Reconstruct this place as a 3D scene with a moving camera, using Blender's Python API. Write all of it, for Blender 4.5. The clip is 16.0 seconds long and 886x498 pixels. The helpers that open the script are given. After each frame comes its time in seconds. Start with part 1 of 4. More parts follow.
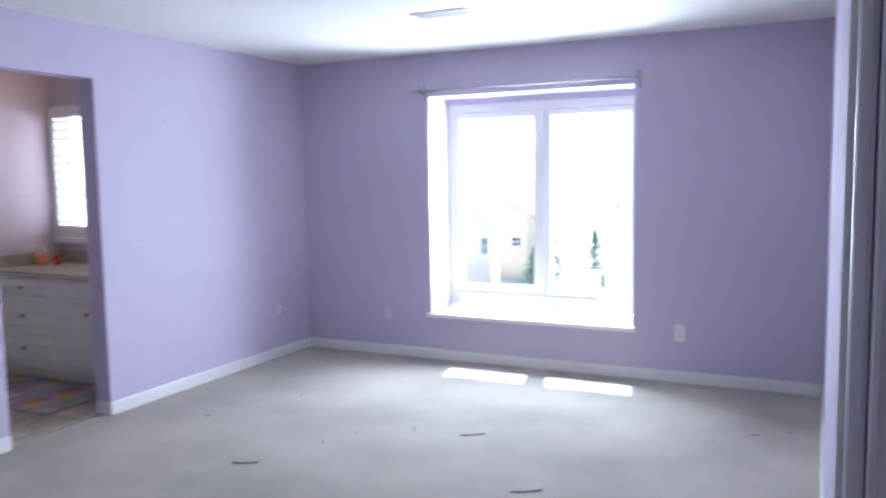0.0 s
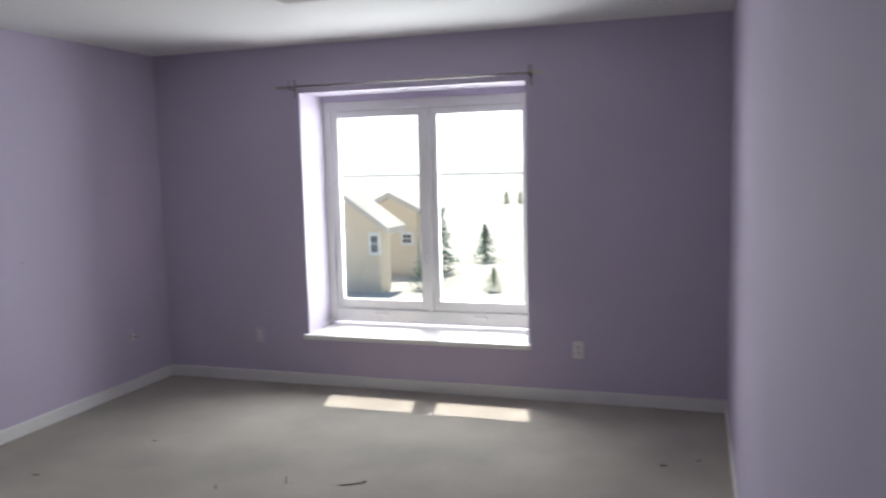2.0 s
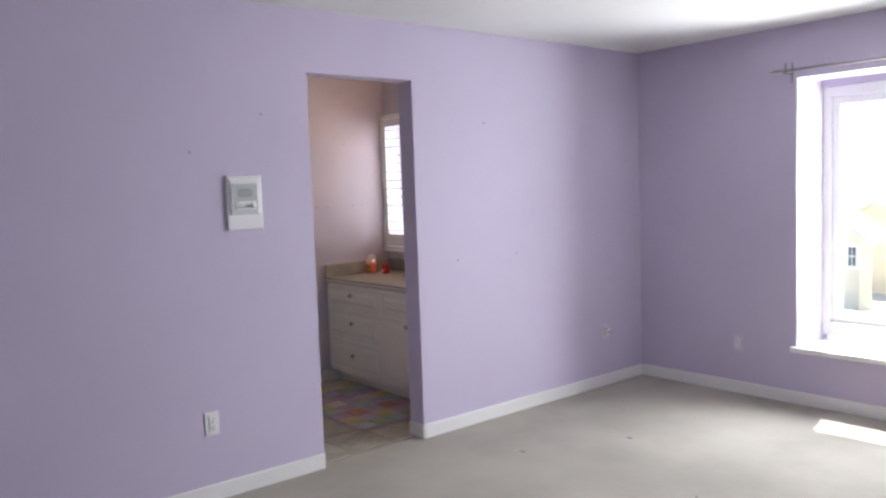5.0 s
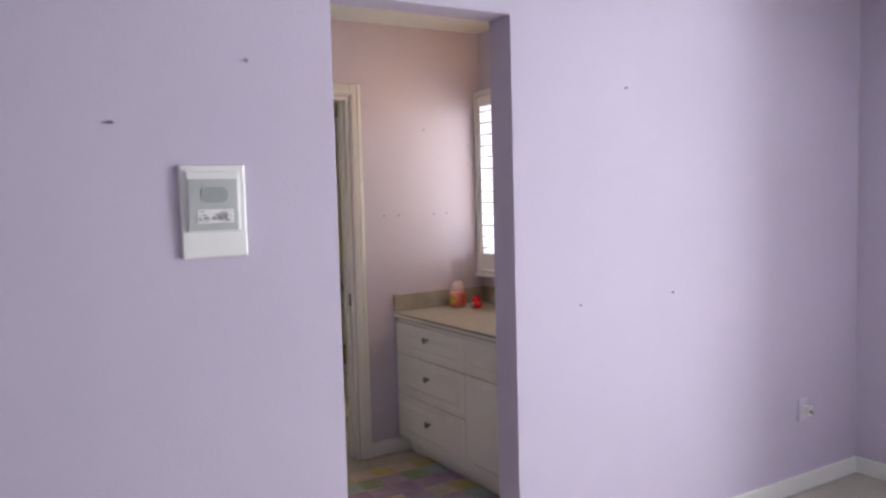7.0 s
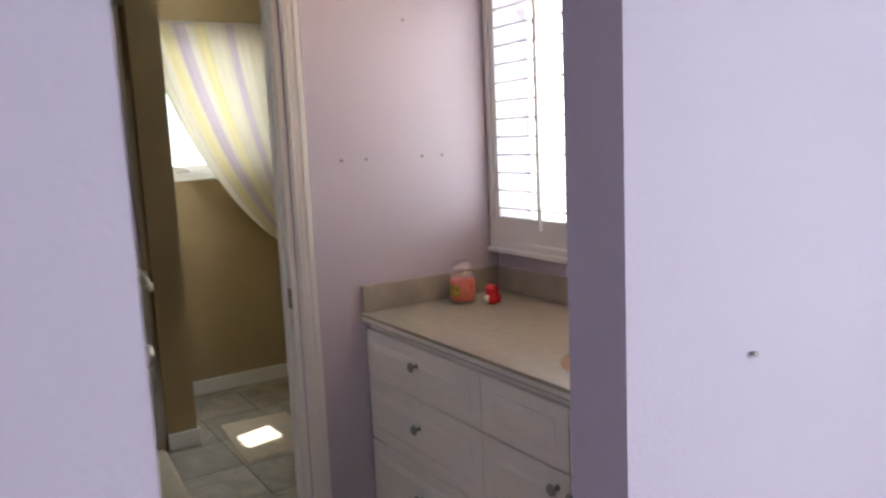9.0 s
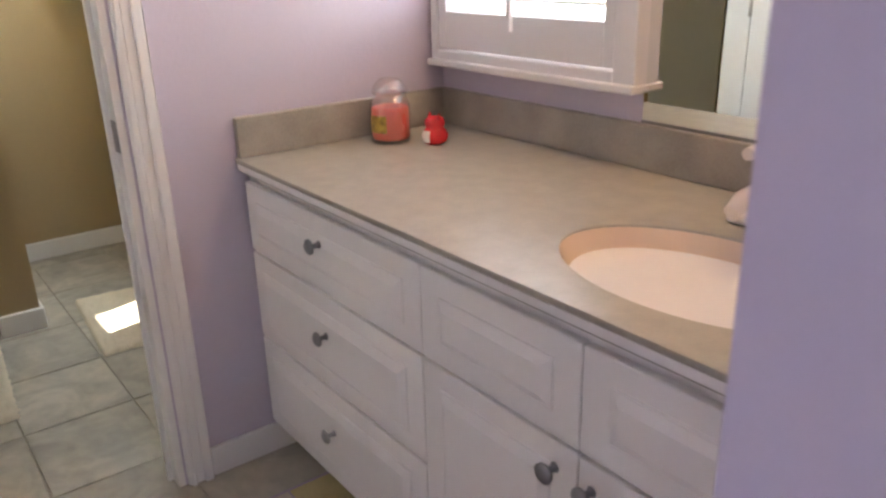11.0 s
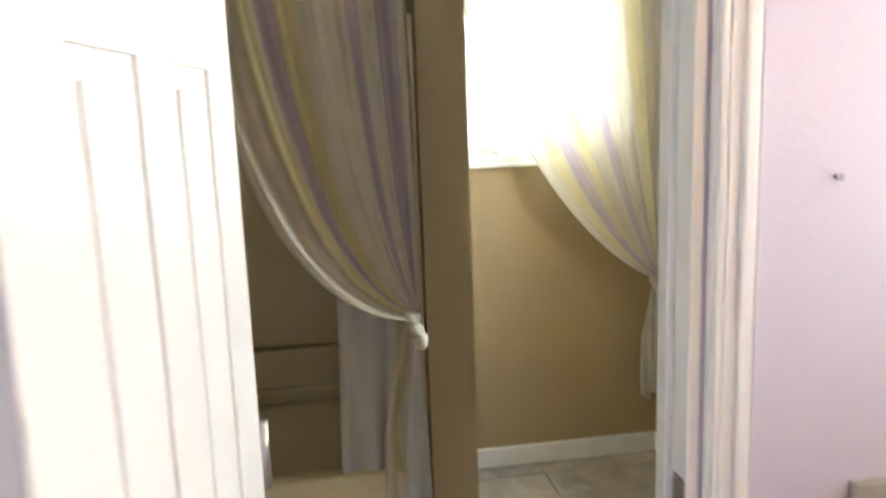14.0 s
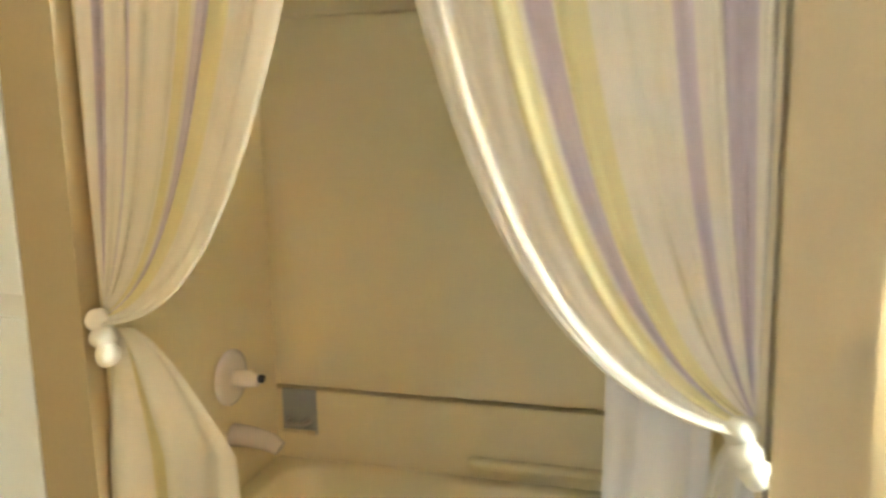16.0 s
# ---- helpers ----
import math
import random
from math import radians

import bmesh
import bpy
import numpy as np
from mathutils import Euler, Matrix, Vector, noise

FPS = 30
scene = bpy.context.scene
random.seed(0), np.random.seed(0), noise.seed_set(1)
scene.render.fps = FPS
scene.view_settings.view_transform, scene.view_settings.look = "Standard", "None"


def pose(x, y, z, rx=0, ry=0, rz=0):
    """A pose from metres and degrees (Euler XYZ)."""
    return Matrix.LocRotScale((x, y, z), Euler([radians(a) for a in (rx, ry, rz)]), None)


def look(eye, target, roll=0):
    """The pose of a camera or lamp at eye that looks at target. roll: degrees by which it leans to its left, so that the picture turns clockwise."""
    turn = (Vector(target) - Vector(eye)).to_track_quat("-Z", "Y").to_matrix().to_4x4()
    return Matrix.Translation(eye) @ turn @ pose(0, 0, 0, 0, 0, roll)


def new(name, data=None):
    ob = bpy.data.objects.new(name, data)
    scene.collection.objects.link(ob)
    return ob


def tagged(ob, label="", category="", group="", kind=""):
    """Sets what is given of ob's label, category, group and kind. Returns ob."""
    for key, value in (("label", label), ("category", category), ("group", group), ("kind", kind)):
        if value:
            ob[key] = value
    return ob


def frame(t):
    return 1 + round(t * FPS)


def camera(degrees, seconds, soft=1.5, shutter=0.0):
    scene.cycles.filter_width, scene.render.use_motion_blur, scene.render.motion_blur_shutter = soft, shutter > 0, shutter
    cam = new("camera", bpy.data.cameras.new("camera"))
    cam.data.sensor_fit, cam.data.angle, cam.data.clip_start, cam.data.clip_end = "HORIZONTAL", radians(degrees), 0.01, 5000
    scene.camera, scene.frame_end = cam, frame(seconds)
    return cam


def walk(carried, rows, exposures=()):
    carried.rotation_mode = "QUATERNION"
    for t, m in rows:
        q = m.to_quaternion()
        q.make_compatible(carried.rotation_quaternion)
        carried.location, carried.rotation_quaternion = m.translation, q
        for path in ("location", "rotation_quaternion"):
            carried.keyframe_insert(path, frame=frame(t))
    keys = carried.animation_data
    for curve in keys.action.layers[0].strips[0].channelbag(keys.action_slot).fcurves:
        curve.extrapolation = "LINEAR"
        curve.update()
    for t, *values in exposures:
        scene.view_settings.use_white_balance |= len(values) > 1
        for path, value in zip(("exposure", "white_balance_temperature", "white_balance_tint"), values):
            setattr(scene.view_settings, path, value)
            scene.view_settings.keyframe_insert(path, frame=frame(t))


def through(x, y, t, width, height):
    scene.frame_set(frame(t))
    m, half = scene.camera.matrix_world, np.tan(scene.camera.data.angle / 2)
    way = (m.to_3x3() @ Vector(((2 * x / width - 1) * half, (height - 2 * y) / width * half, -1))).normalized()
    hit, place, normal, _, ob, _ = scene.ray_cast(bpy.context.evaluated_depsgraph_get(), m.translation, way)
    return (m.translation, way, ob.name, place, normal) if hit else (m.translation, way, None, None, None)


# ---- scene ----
cam = camera(59.0, 16.0, soft=2.4, shutter=0.5)
PATH = [
    (0, (0.081, 0.661, 1.498), (-0.789, 2.452, 1.307), -0.9),
    (0.5, (0.029, 0.868, 1.499), (-0.606, 2.754, 1.299), -1.4),
    (1, (0.032, 1.059, 1.512), (-0.46, 2.986, 1.305), -1.2),
    (1.5, (0.044, 1.205, 1.541), (-0.46, 3.129, 1.328), -1.4),
    (2, (-0.077, 1.226, 1.572), (-0.691, 3.118, 1.361), -1.4),
    (2.5, (-0.247, 1.154, 1.55), (-1.02, 2.989, 1.356), -1.5),
    (3, (-0.18, 1.115, 1.499), (-1.192, 2.832, 1.328), -1.3),
    (3.5, (-0.127, 1.096, 1.52), (-1.335, 2.68, 1.343), -1.8),
    (4, (-0.136, 1.163, 1.522), (-1.508, 2.608, 1.343), -2.0),
    (4.5, (-0.176, 1.187, 1.51), (-1.649, 2.528, 1.34), -2.1),
    (5, (-0.348, 1.301, 1.495), (-1.881, 2.576, 1.337), -2.0),
    (7.5, (-2.06, 2.689, 1.476), (-3.782, 3.695, 1.324), -1.5),
    (8, (-2.435, 2.895, 1.463), (-4.162, 3.889, 1.287), -1.7),
    (8.5, (-2.84, 3.064, 1.466), (-4.538, 4.096, 1.238), -2.3),
    (9, (-3.131, 3.269, 1.444), (-4.806, 4.323, 1.157), -2.6),
    (11.3, (-3.958, 3.792, 1.26), (-5.448, 4.895, 0.511), -1.6),
    (11.5, (-3.989, 3.789, 1.265), (-5.509, 4.838, 0.499), -1.3),
    (12, (-4.057, 3.744, 1.287), (-5.681, 4.633, 0.529), -0.6),
    (12.5, (-4.166, 3.711, 1.298), (-5.913, 4.415, 0.625), 0.4),
    (13, (-4.234, 3.701, 1.368), (-6.083, 4.22, 0.811), -0.3),
    (13.5, (-4.404, 3.702, 1.434), (-6.314, 4.104, 1.0), -1.0),
    (14, (-4.667, 3.739, 1.483), (-6.612, 4.045, 1.132), -2.1),
    (14.5, (-4.91, 3.887, 1.438), (-6.889, 3.993, 1.17), -1.8),
    (15, (-5.143, 3.968, 1.429), (-7.121, 3.85, 1.161), -2.0),
    (15.5, (-5.443, 3.913, 1.41), (-7.396, 3.605, 1.112), -0.5),
    (16, (-5.649, 3.884, 1.373), (-7.537, 3.313, 1.042), -1.2),
]
EXPOSURES = [
    (0, 1.5, 5600, 12), (0.5, 0.95, 5700, 12), (1, 0.75, 6300, 13), (1.5, 0.75, 6500, 12), (2, 0.3, 6600, 10), (2.5, 0.08, 6600, 10),
    (3, 0.25, 6600, 10), (3.5, 0.6, 6600, 10), (4, 0.95, 6500, 10), (4.5, 1.25, 6500, 10), (5, 1.42, 6600, 10), (7.5, 1.62, 6750, 9),
    (8.5, 1.62, 6750, 9), (9, 1.55, 6650, 8), (11.3, 2.65, 6600, 8), (12, 3.05, 6350, 7), (12.5, 3.1, 6150, 6), (13, 3.1, 6200, 5), (13.5, 2.95, 6350, 4),
    (14, 2.8, 6400, 4), (14.5, 2.75, 6500, 3), (15, 3.3, 6600, 2), (15.5, 4.05, 6700, 0), (16, 4.65, 6450, -3)]
walk(cam, [(t, look(eye, target, roll)) for t, eye, target, roll in PATH], EXPOSURES)

# tunables of light
SKY, SUN, LAMPS = 0.15, 5.0, (60, 1.3, 5.0, 8)
DOOR_TURN = -6.5
BULBS = 11.5
TILE_X, TILE_Y = -4.226, 5.05

# ---- light ----
world = bpy.data.worlds.new("world")
scene.world = world
world.use_nodes = True
wt = world.node_tree
sky = wt.nodes.new("ShaderNodeTexSky")
sky.sky_type = "NISHITA"
sky.sun_disc = False
sky.sun_elevation = radians(64)
sky.sun_rotation = radians(-12.5)
sky.air_density, sky.dust_density, sky.ozone_density = 0.7, 0.2, 2.0
wt.nodes["Background"].inputs["Strength"].default_value = SKY
wt.links.new(sky.outputs[0], wt.nodes["Background"].inputs["Color"])
sun = new("sun", bpy.data.lights.new("sun", "SUN"))
sun.data.energy, sun.data.angle, sun.data.color = SUN, radians(0.5), (1.0, 0.95, 0.88)
sun.matrix_world = look((-1.0, 5.0, 10.0), (-0.89, 4.54, 9.0))


def window_light(name, x, y, z, w, h, to, watts, color=(0.9, 0.95, 1.0)):
    """The sky's light in a window's opening."""
    la = bpy.data.lights.new(name, "AREA")
    la.shape, la.size, la.size_y, la.energy, la.color = "RECTANGLE", w, h, watts, color
    ob = new(name, la)
    ob.matrix_world = look((x, y, z), to)
    return ob


window_light("sky_light", -1.94, 6.92, 1.28, 1.3, 1.3, (-1.94, 0, 1.0), LAMPS[0])
window_light("sky_light", -5.29, 5.225, 1.58, 0.58, 0.9, (-5.29, 0, 1.3), LAMPS[1])
window_light("sky_light", -7.9, 4.64, 1.68, 0.5, 0.6, (0, 4.64, 1.4), LAMPS[2])
window_light("sky_light", -6.94, 5.26, 1.63, 0.2, 0.6, (-6.94, 0, 1.2), LAMPS[3])


# ---- materials ----
def material(name, color, rough=0.6, metal=0.0, vary=0.06, scale=3.0, fine=60.0, bump=0.1, dist=0.002, spec=0.5, second=None):
    """A surface with slow stains and fine grain, and relief of the grain."""
    m = bpy.data.materials.new(name)
    m.use_nodes = True
    nt = m.node_tree
    b = nt.nodes["Principled BSDF"]
    co = nt.nodes.new("ShaderNodeTexCoord")
    n1 = nt.nodes.new("ShaderNodeTexNoise")
    n1.inputs["Scale"].default_value, n1.inputs["Detail"].default_value = scale, 4
    n2 = nt.nodes.new("ShaderNodeTexNoise")
    n2.inputs["Scale"].default_value, n2.inputs["Detail"].default_value = fine, 3
    mixn = nt.nodes.new("ShaderNodeMath")
    mixn.operation = "MULTIPLY_ADD"
    mixn.inputs[1].default_value = 0.35
    ramp = nt.nodes.new("ShaderNodeValToRGB")
    lo = tuple(max(0, c * (1 - vary * 2)) for c in color) if second is None else second
    hi = tuple(min(1, c * (1 + vary)) for c in color)
    ramp.color_ramp.elements[0].position, ramp.color_ramp.elements[0].color = 0.35, (*lo, 1)
    ramp.color_ramp.elements[1].position, ramp.color_ramp.elements[1].color = 0.85, (*hi, 1)
    L = nt.links.new
    L(co.outputs["Object"], n1.inputs["Vector"])
    L(co.outputs["Object"], n2.inputs["Vector"])
    L(n2.outputs["Fac"], mixn.inputs[0])
    L(n1.outputs["Fac"], mixn.inputs[2])
    L(mixn.outputs[0], ramp.inputs["Fac"])
    L(ramp.outputs["Color"], b.inputs["Base Color"])
    b.inputs["Roughness"].default_value = rough
    b.inputs["Metallic"].default_value = metal
    b.inputs["Specular IOR Level"].default_value = spec
    if bump:
        bp = nt.nodes.new("ShaderNodeBump")
        bp.inputs["Strength"].default_value, bp.inputs["Distance"].default_value = bump, dist
        L(n2.outputs["Fac"], bp.inputs["Height"])
        L(bp.outputs["Normal"], b.inputs["Normal"])
    return m


LILAC = material("lilac_paint", (0.56, 0.505, 0.645), 0.8, vary=0.02, scale=1.2, fine=90, bump=0.35, dist=0.0015, spec=0.25)
LILAC_V = material("lilac_paint_vanity", (0.575, 0.53, 0.625), 0.5, vary=0.02, scale=1.2, fine=90, bump=0.35, dist=0.0015)
TAN = material("tan_paint", (0.38, 0.295, 0.165), 0.6, vary=0.03, scale=1.5, fine=90, bump=0.3, dist=0.0015)
CEIL = material("ceiling_paint", (0.74, 0.74, 0.73), 0.8, vary=0.02, scale=1.5, fine=120, bump=0.4, dist=0.003)
WHITE = material("white_trim_paint", (0.80, 0.80, 0.79), 0.35, vary=0.02, scale=3, fine=40, bump=0.05)
DOORWHITE = material("white_door_paint", (0.80, 0.81, 0.81), 0.3, vary=0.015, scale=2, fine=50, bump=0.06)
CABINET = material("white_thermofoil", (0.83, 0.81, 0.80), 0.35, vary=0.02, scale=4, fine=30, bump=0.03)
CARPET = material("beige_carpet", (0.47, 0.44, 0.39), 0.95, vary=0.11, scale=1.6, fine=260, bump=0.9, dist=0.006, spec=0.1)
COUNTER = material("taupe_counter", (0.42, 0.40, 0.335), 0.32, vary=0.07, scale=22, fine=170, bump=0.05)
# Darker than the worktop's taupe; for its edge and splashes.
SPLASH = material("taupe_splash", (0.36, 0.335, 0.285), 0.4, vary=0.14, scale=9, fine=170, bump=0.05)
CERAMIC = material("almond_ceramic", (0.80, 0.66, 0.52), 0.12, vary=0.01, scale=3, fine=20, bump=0)
FAUCETW = material("almond_white", (0.82, 0.76, 0.70), 0.2, vary=0.01, scale=3, fine=20, bump=0)
ACRYLIC = material("almond_acrylic", (0.78, 0.68, 0.44), 0.3, vary=0.02, scale=2, fine=20, bump=0.02)
NICKEL = material("brushed_nickel", (0.55, 0.53, 0.50), 0.28, 1.0, vary=0.05, scale=8, fine=200, bump=0.05)
STEEL = material("grey_steel", (0.30, 0.30, 0.31), 0.35, 1.0, vary=0.05, scale=8, fine=200, bump=0.05)
PLASTIC = material("white_plastic", (0.80, 0.79, 0.80), 0.35, vary=0.01, scale=5, fine=40, bump=0)
GREYP = material("grey_plastic", (0.47, 0.49, 0.50), 0.4, vary=0.03, scale=5, fine=120, bump=0.1)
GREYD = material("grey_grille", (0.34, 0.36, 0.36), 0.6, vary=0.05, scale=5, fine=150, bump=0.3)
DARK = material("dark_gap", (0.03, 0.028, 0.03), 0.7, vary=0.1, bump=0)
CRUMB = material("dark_fleck", (0.10, 0.09, 0.08), 0.8, vary=0.2, bump=0.2)
RUG = material("cream_shag", (0.72, 0.64, 0.50), 0.95, vary=0.08, scale=5, fine=220, bump=1.0, dist=0.01, spec=0.1)
GROUT = material("grout", (0.36, 0.335, 0.28), 0.9, vary=0.1, scale=6, fine=200, bump=0.4)
WAX = material("coral_wax", (0.85, 0.16, 0.10), 0.35, vary=0.05, scale=20, fine=90, bump=0.05)
RED = material("red_glaze", (0.60, 0.02, 0.03), 0.15, vary=0.05, scale=20, fine=90, bump=0)
CREAM = material("cream_glaze", (0.85, 0.75, 0.70), 0.2, vary=0.02, bump=0)
STUCCO = material("beige_stucco", (0.78, 0.68, 0.54), 0.9, vary=0.05, scale=0.6, fine=20, bump=0.3)
ROOF = material("pale_roof", (0.66, 0.62, 0.57), 0.9, vary=0.1, scale=0.8, fine=12, bump=0.4)
BARK = material("bark", (0.13, 0.09, 0.06), 0.9, vary=0.2, scale=5, fine=30, bump=0.5)
LEAF = material("spruce_needles", (0.10, 0.19, 0.13), 0.7, vary=0.3, scale=2, fine=14, bump=0.2)
LEAF2 = material("shrub_leaves", (0.20, 0.28, 0.13), 0.7, vary=0.3, scale=2, fine=14, bump=0.2)
GROUND = material("dry_ground", (0.66, 0.63, 0.56), 0.95, vary=0.1, scale=0.25, fine=3, bump=0.5, dist=0.03)
DGLASS = material("dark_window", (0.10, 0.11, 0.13), 0.1, vary=0.1, bump=0)


def glass(name, tint=(1, 1, 1)):
    m = bpy.data.materials.new(name)
    m.use_nodes = True
    nt = m.node_tree
    out = nt.nodes["Material Output"]
    tr = nt.nodes.new("ShaderNodeBsdfTransparent")
    tr.inputs["Color"].default_value = (*tint, 1)
    gl = nt.nodes.new("ShaderNodeBsdfGlossy")
    gl.inputs["Roughness"].default_value = 0.02
    fr = nt.nodes.new("ShaderNodeFresnel")
    fr.inputs["IOR"].default_value = 1.45
    mx = nt.nodes.new("ShaderNodeMixShader")
    nt.links.new(fr.outputs[0], mx.inputs[0])
    nt.links.new(tr.outputs[0], mx.inputs[1])
    nt.links.new(gl.outputs[0], mx.inputs[2])
    nt.links.new(mx.outputs[0], out.inputs["Surface"])
    return m


PANE = glass("window_glass", (0.95, 0.97, 0.96))
JAR = glass("jar_glass", (0.97, 0.94, 0.93))
JAR.node_tree.nodes["Mix Shader"].inputs[0].default_value = 0.22
JAR.node_tree.links.remove(JAR.node_tree.nodes["Mix Shader"].inputs[0].links[0])
MIRROR = bpy.data.materials.new("mirror_silver")
MIRROR.use_nodes = True
MIRROR.node_tree.nodes["Principled BSDF"].inputs["Metallic"].default_value = 1.0
MIRROR.node_tree.nodes["Principled BSDF"].inputs["Roughness"].default_value = 0.015
MIRROR.node_tree.nodes["Principled BSDF"].inputs["Base Color"].default_value = (0.88, 0.90, 0.88, 1)


def tile_material():
    """Grey-beige marbled tile, a little different from piece to piece."""
    m = material("marbled_tile", (0.37, 0.345, 0.285), 0.42, vary=0.2, scale=5, fine=26, bump=0.04, second=(0.24, 0.225, 0.19))
    nt = m.node_tree
    b = nt.nodes["Principled BSDF"]
    info = nt.nodes.new("ShaderNodeObjectInfo")
    hsv = nt.nodes.new("ShaderNodeHueSaturation")
    mr = nt.nodes.new("ShaderNodeMapRange")
    mr.inputs["To Min"].default_value, mr.inputs["To Max"].default_value = 0.86, 1.12
    add = nt.nodes.new("ShaderNodeVectorMath")
    sc = nt.nodes.new("ShaderNodeVectorMath")
    sc.operation = "SCALE"
    sc.inputs[0].default_value = (7, 11, 5)
    co = nt.nodes["Texture Coordinate"]
    nt.links.new(info.outputs["Random"], sc.inputs["Scale"])
    nt.links.new(co.outputs["Object"], add.inputs[0])
    nt.links.new(sc.outputs[0], add.inputs[1])
    for k in ("Noise Texture", "Noise Texture.001"):
        nt.links.new(add.outputs[0], nt.nodes[k].inputs["Vector"])
    nt.nodes["Noise Texture"].inputs["Distortion"].default_value = 1.6
    nt.links.new(info.outputs["Random"], mr.inputs["Value"])
    nt.links.new(mr.outputs[0], hsv.inputs["Value"])
    nt.links.new(nt.nodes["Color Ramp"].outputs["Color"], hsv.inputs["Color"])
    nt.links.new(hsv.outputs[0], b.inputs["Base Color"])
    return m


TILE = tile_material()


def cloth_material(name, stripes, base, through=0.35):
    """Woven cloth with coloured stripes along it, that lets light through."""
    m = bpy.data.materials.new(name)
    m.use_nodes = True
    nt = m.node_tree
    L = nt.links.new
    nt.nodes.remove(nt.nodes["Principled BSDF"])
    uv = nt.nodes.new("ShaderNodeUVMap")
    sep = nt.nodes.new("ShaderNodeSeparateXYZ")
    ramp = nt.nodes.new("ShaderNodeValToRGB")
    cr = ramp.color_ramp
    cr.interpolation = "LINEAR"
    cr.elements[0].position, cr.elements[0].color = 0.0, (*base, 1)
    cr.elements[1].position, cr.elements[1].color = 1.0, (*base, 1)
    for a, b, c in stripes:
        for p, col in ((a - 0.006, base), (a, c), (b, c), (b + 0.006, base)):
            e = cr.elements.new(p)
            e.color = (*col, 1)
    n = nt.nodes.new("ShaderNodeTexNoise")
    n.inputs["Scale"].default_value = 300
    bp = nt.nodes.new("ShaderNodeBump")
    bp.inputs["Strength"].default_value, bp.inputs["Distance"].default_value = 0.25, 0.002
    d = nt.nodes.new("ShaderNodeBsdfDiffuse")
    t = nt.nodes.new("ShaderNodeBsdfTranslucent")
    mx = nt.nodes.new("ShaderNodeMixShader")
    mx.inputs[0].default_value = through
    L(uv.outputs["UV"], sep.inputs[0])
    L(sep.outputs["X"], ramp.inputs["Fac"])
    L(ramp.outputs["Color"], d.inputs["Color"])
    L(ramp.outputs["Color"], t.inputs["Color"])
    L(n.outputs["Fac"], bp.inputs["Height"])
    L(bp.outputs["Normal"], d.inputs["Normal"])
    L(d.outputs[0], mx.inputs[1])
    L(t.outputs[0], mx.inputs[2])
    L(mx.outputs[0], nt.nodes["Material Output"].inputs["Surface"])
    return m


YEL, LIL, CRM = (0.76, 0.68, 0.40), (0.64, 0.55, 0.58), (0.80, 0.74, 0.62)
YELS, LILS = (0.79, 0.74, 0.54), (0.66, 0.60, 0.68)
CLOTH = cloth_material("striped_cloth", [(0.17, 0.23, YEL), (0.25, 0.32, LIL), (0.34, 0.42, YEL), (0.68, 0.73, LIL), (0.82, 0.92, LIL)], CRM)
SHEER = cloth_material("striped_sheer_cloth", [(0.10, 0.15, YELS), (0.17, 0.24, LILS), (0.30, 0.36, YELS), (0.50, 0.56, LILS), (0.80, 0.90, YELS)], (0.78, 0.75, 0.68), 0.38)
LINER = cloth_material("white_liner_cloth", [], (0.78, 0.76, 0.72))
CREAMY = cloth_material("cream_curtain_cloth", [(0.30, 0.45, YEL)], (0.80, 0.75, 0.63))


# ---- building helpers ----
def mesh_of(bm, name):
    me = bpy.data.meshes.new(name)
    bm.normal_update()
    bm.to_mesh(me)
    bm.free()
    return me


def box(bm, x0, x1, y0, y1, z0, z1, bevel=0.0, segments=2):
    r = bmesh.ops.create_cube(bm, size=1, matrix=Matrix.LocRotScale(((x0 + x1) / 2, (y0 + y1) / 2, (z0 + z1) / 2), None, (abs(x1 - x0), abs(y1 - y0), abs(z1 - z0))))
    if bevel:
        edges = list({e for v in r["verts"] for e in v.link_edges})
        bmesh.ops.bevel(bm, geom=edges, offset=bevel, segments=segments, affect="EDGES", profile=0.5)


def boxes(*specs, bevel=0.0):
    bm = bmesh.new()
    for s in specs:
        box(bm, *s, bevel=bevel)
    return bm


def lathe(bm, profile, m=Matrix(), n=24):
    """Turns (radius, height) pairs round the z axis, then places them by m."""
    rings = []
    for r, z in profile:
        rings.append([bm.verts.new(m @ Vector((r * math.cos(2 * math.pi * i / n), r * math.sin(2 * math.pi * i / n), z))) for i in range(n)])
    for a, b in zip(rings, rings[1:]):
        for i in range(n):
            f = bm.faces.new((a[i], a[(i + 1) % n], b[(i + 1) % n], b[i]))
            f.smooth = True
    bm.faces.new(list(reversed(rings[0])))
    bm.faces.new(rings[-1])


def turned(profile, m=Matrix(), n=24):
    bm = bmesh.new()
    lathe(bm, profile, m, n)
    return bm


def tube(points, radius, n=14):
    """A bent tube through points, with one radius or one for each point."""
    bm = bmesh.new()
    rs = radius if isinstance(radius, (list, tuple)) else [radius] * len(points)
    rings = []
    ps = [Vector(p) for p in points]
    for i, p in enumerate(ps):
        d = (ps[min(i + 1, len(ps) - 1)] - ps[max(i - 1, 0)]).normalized()
        q = d.to_track_quat("Z", "Y").to_matrix()
        rings.append([bm.verts.new(p + q @ Vector((rs[i] * math.cos(2 * math.pi * k / n), rs[i] * math.sin(2 * math.pi * k / n), 0))) for k in range(n)])
    for a, b in zip(rings, rings[1:]):
        for k in range(n):
            bm.faces.new((a[k], a[(k + 1) % n], b[(k + 1) % n], b[k])).smooth = True
    bm.faces.new(list(reversed(rings[0])))
    bm.faces.new(rings[-1])
    return bm


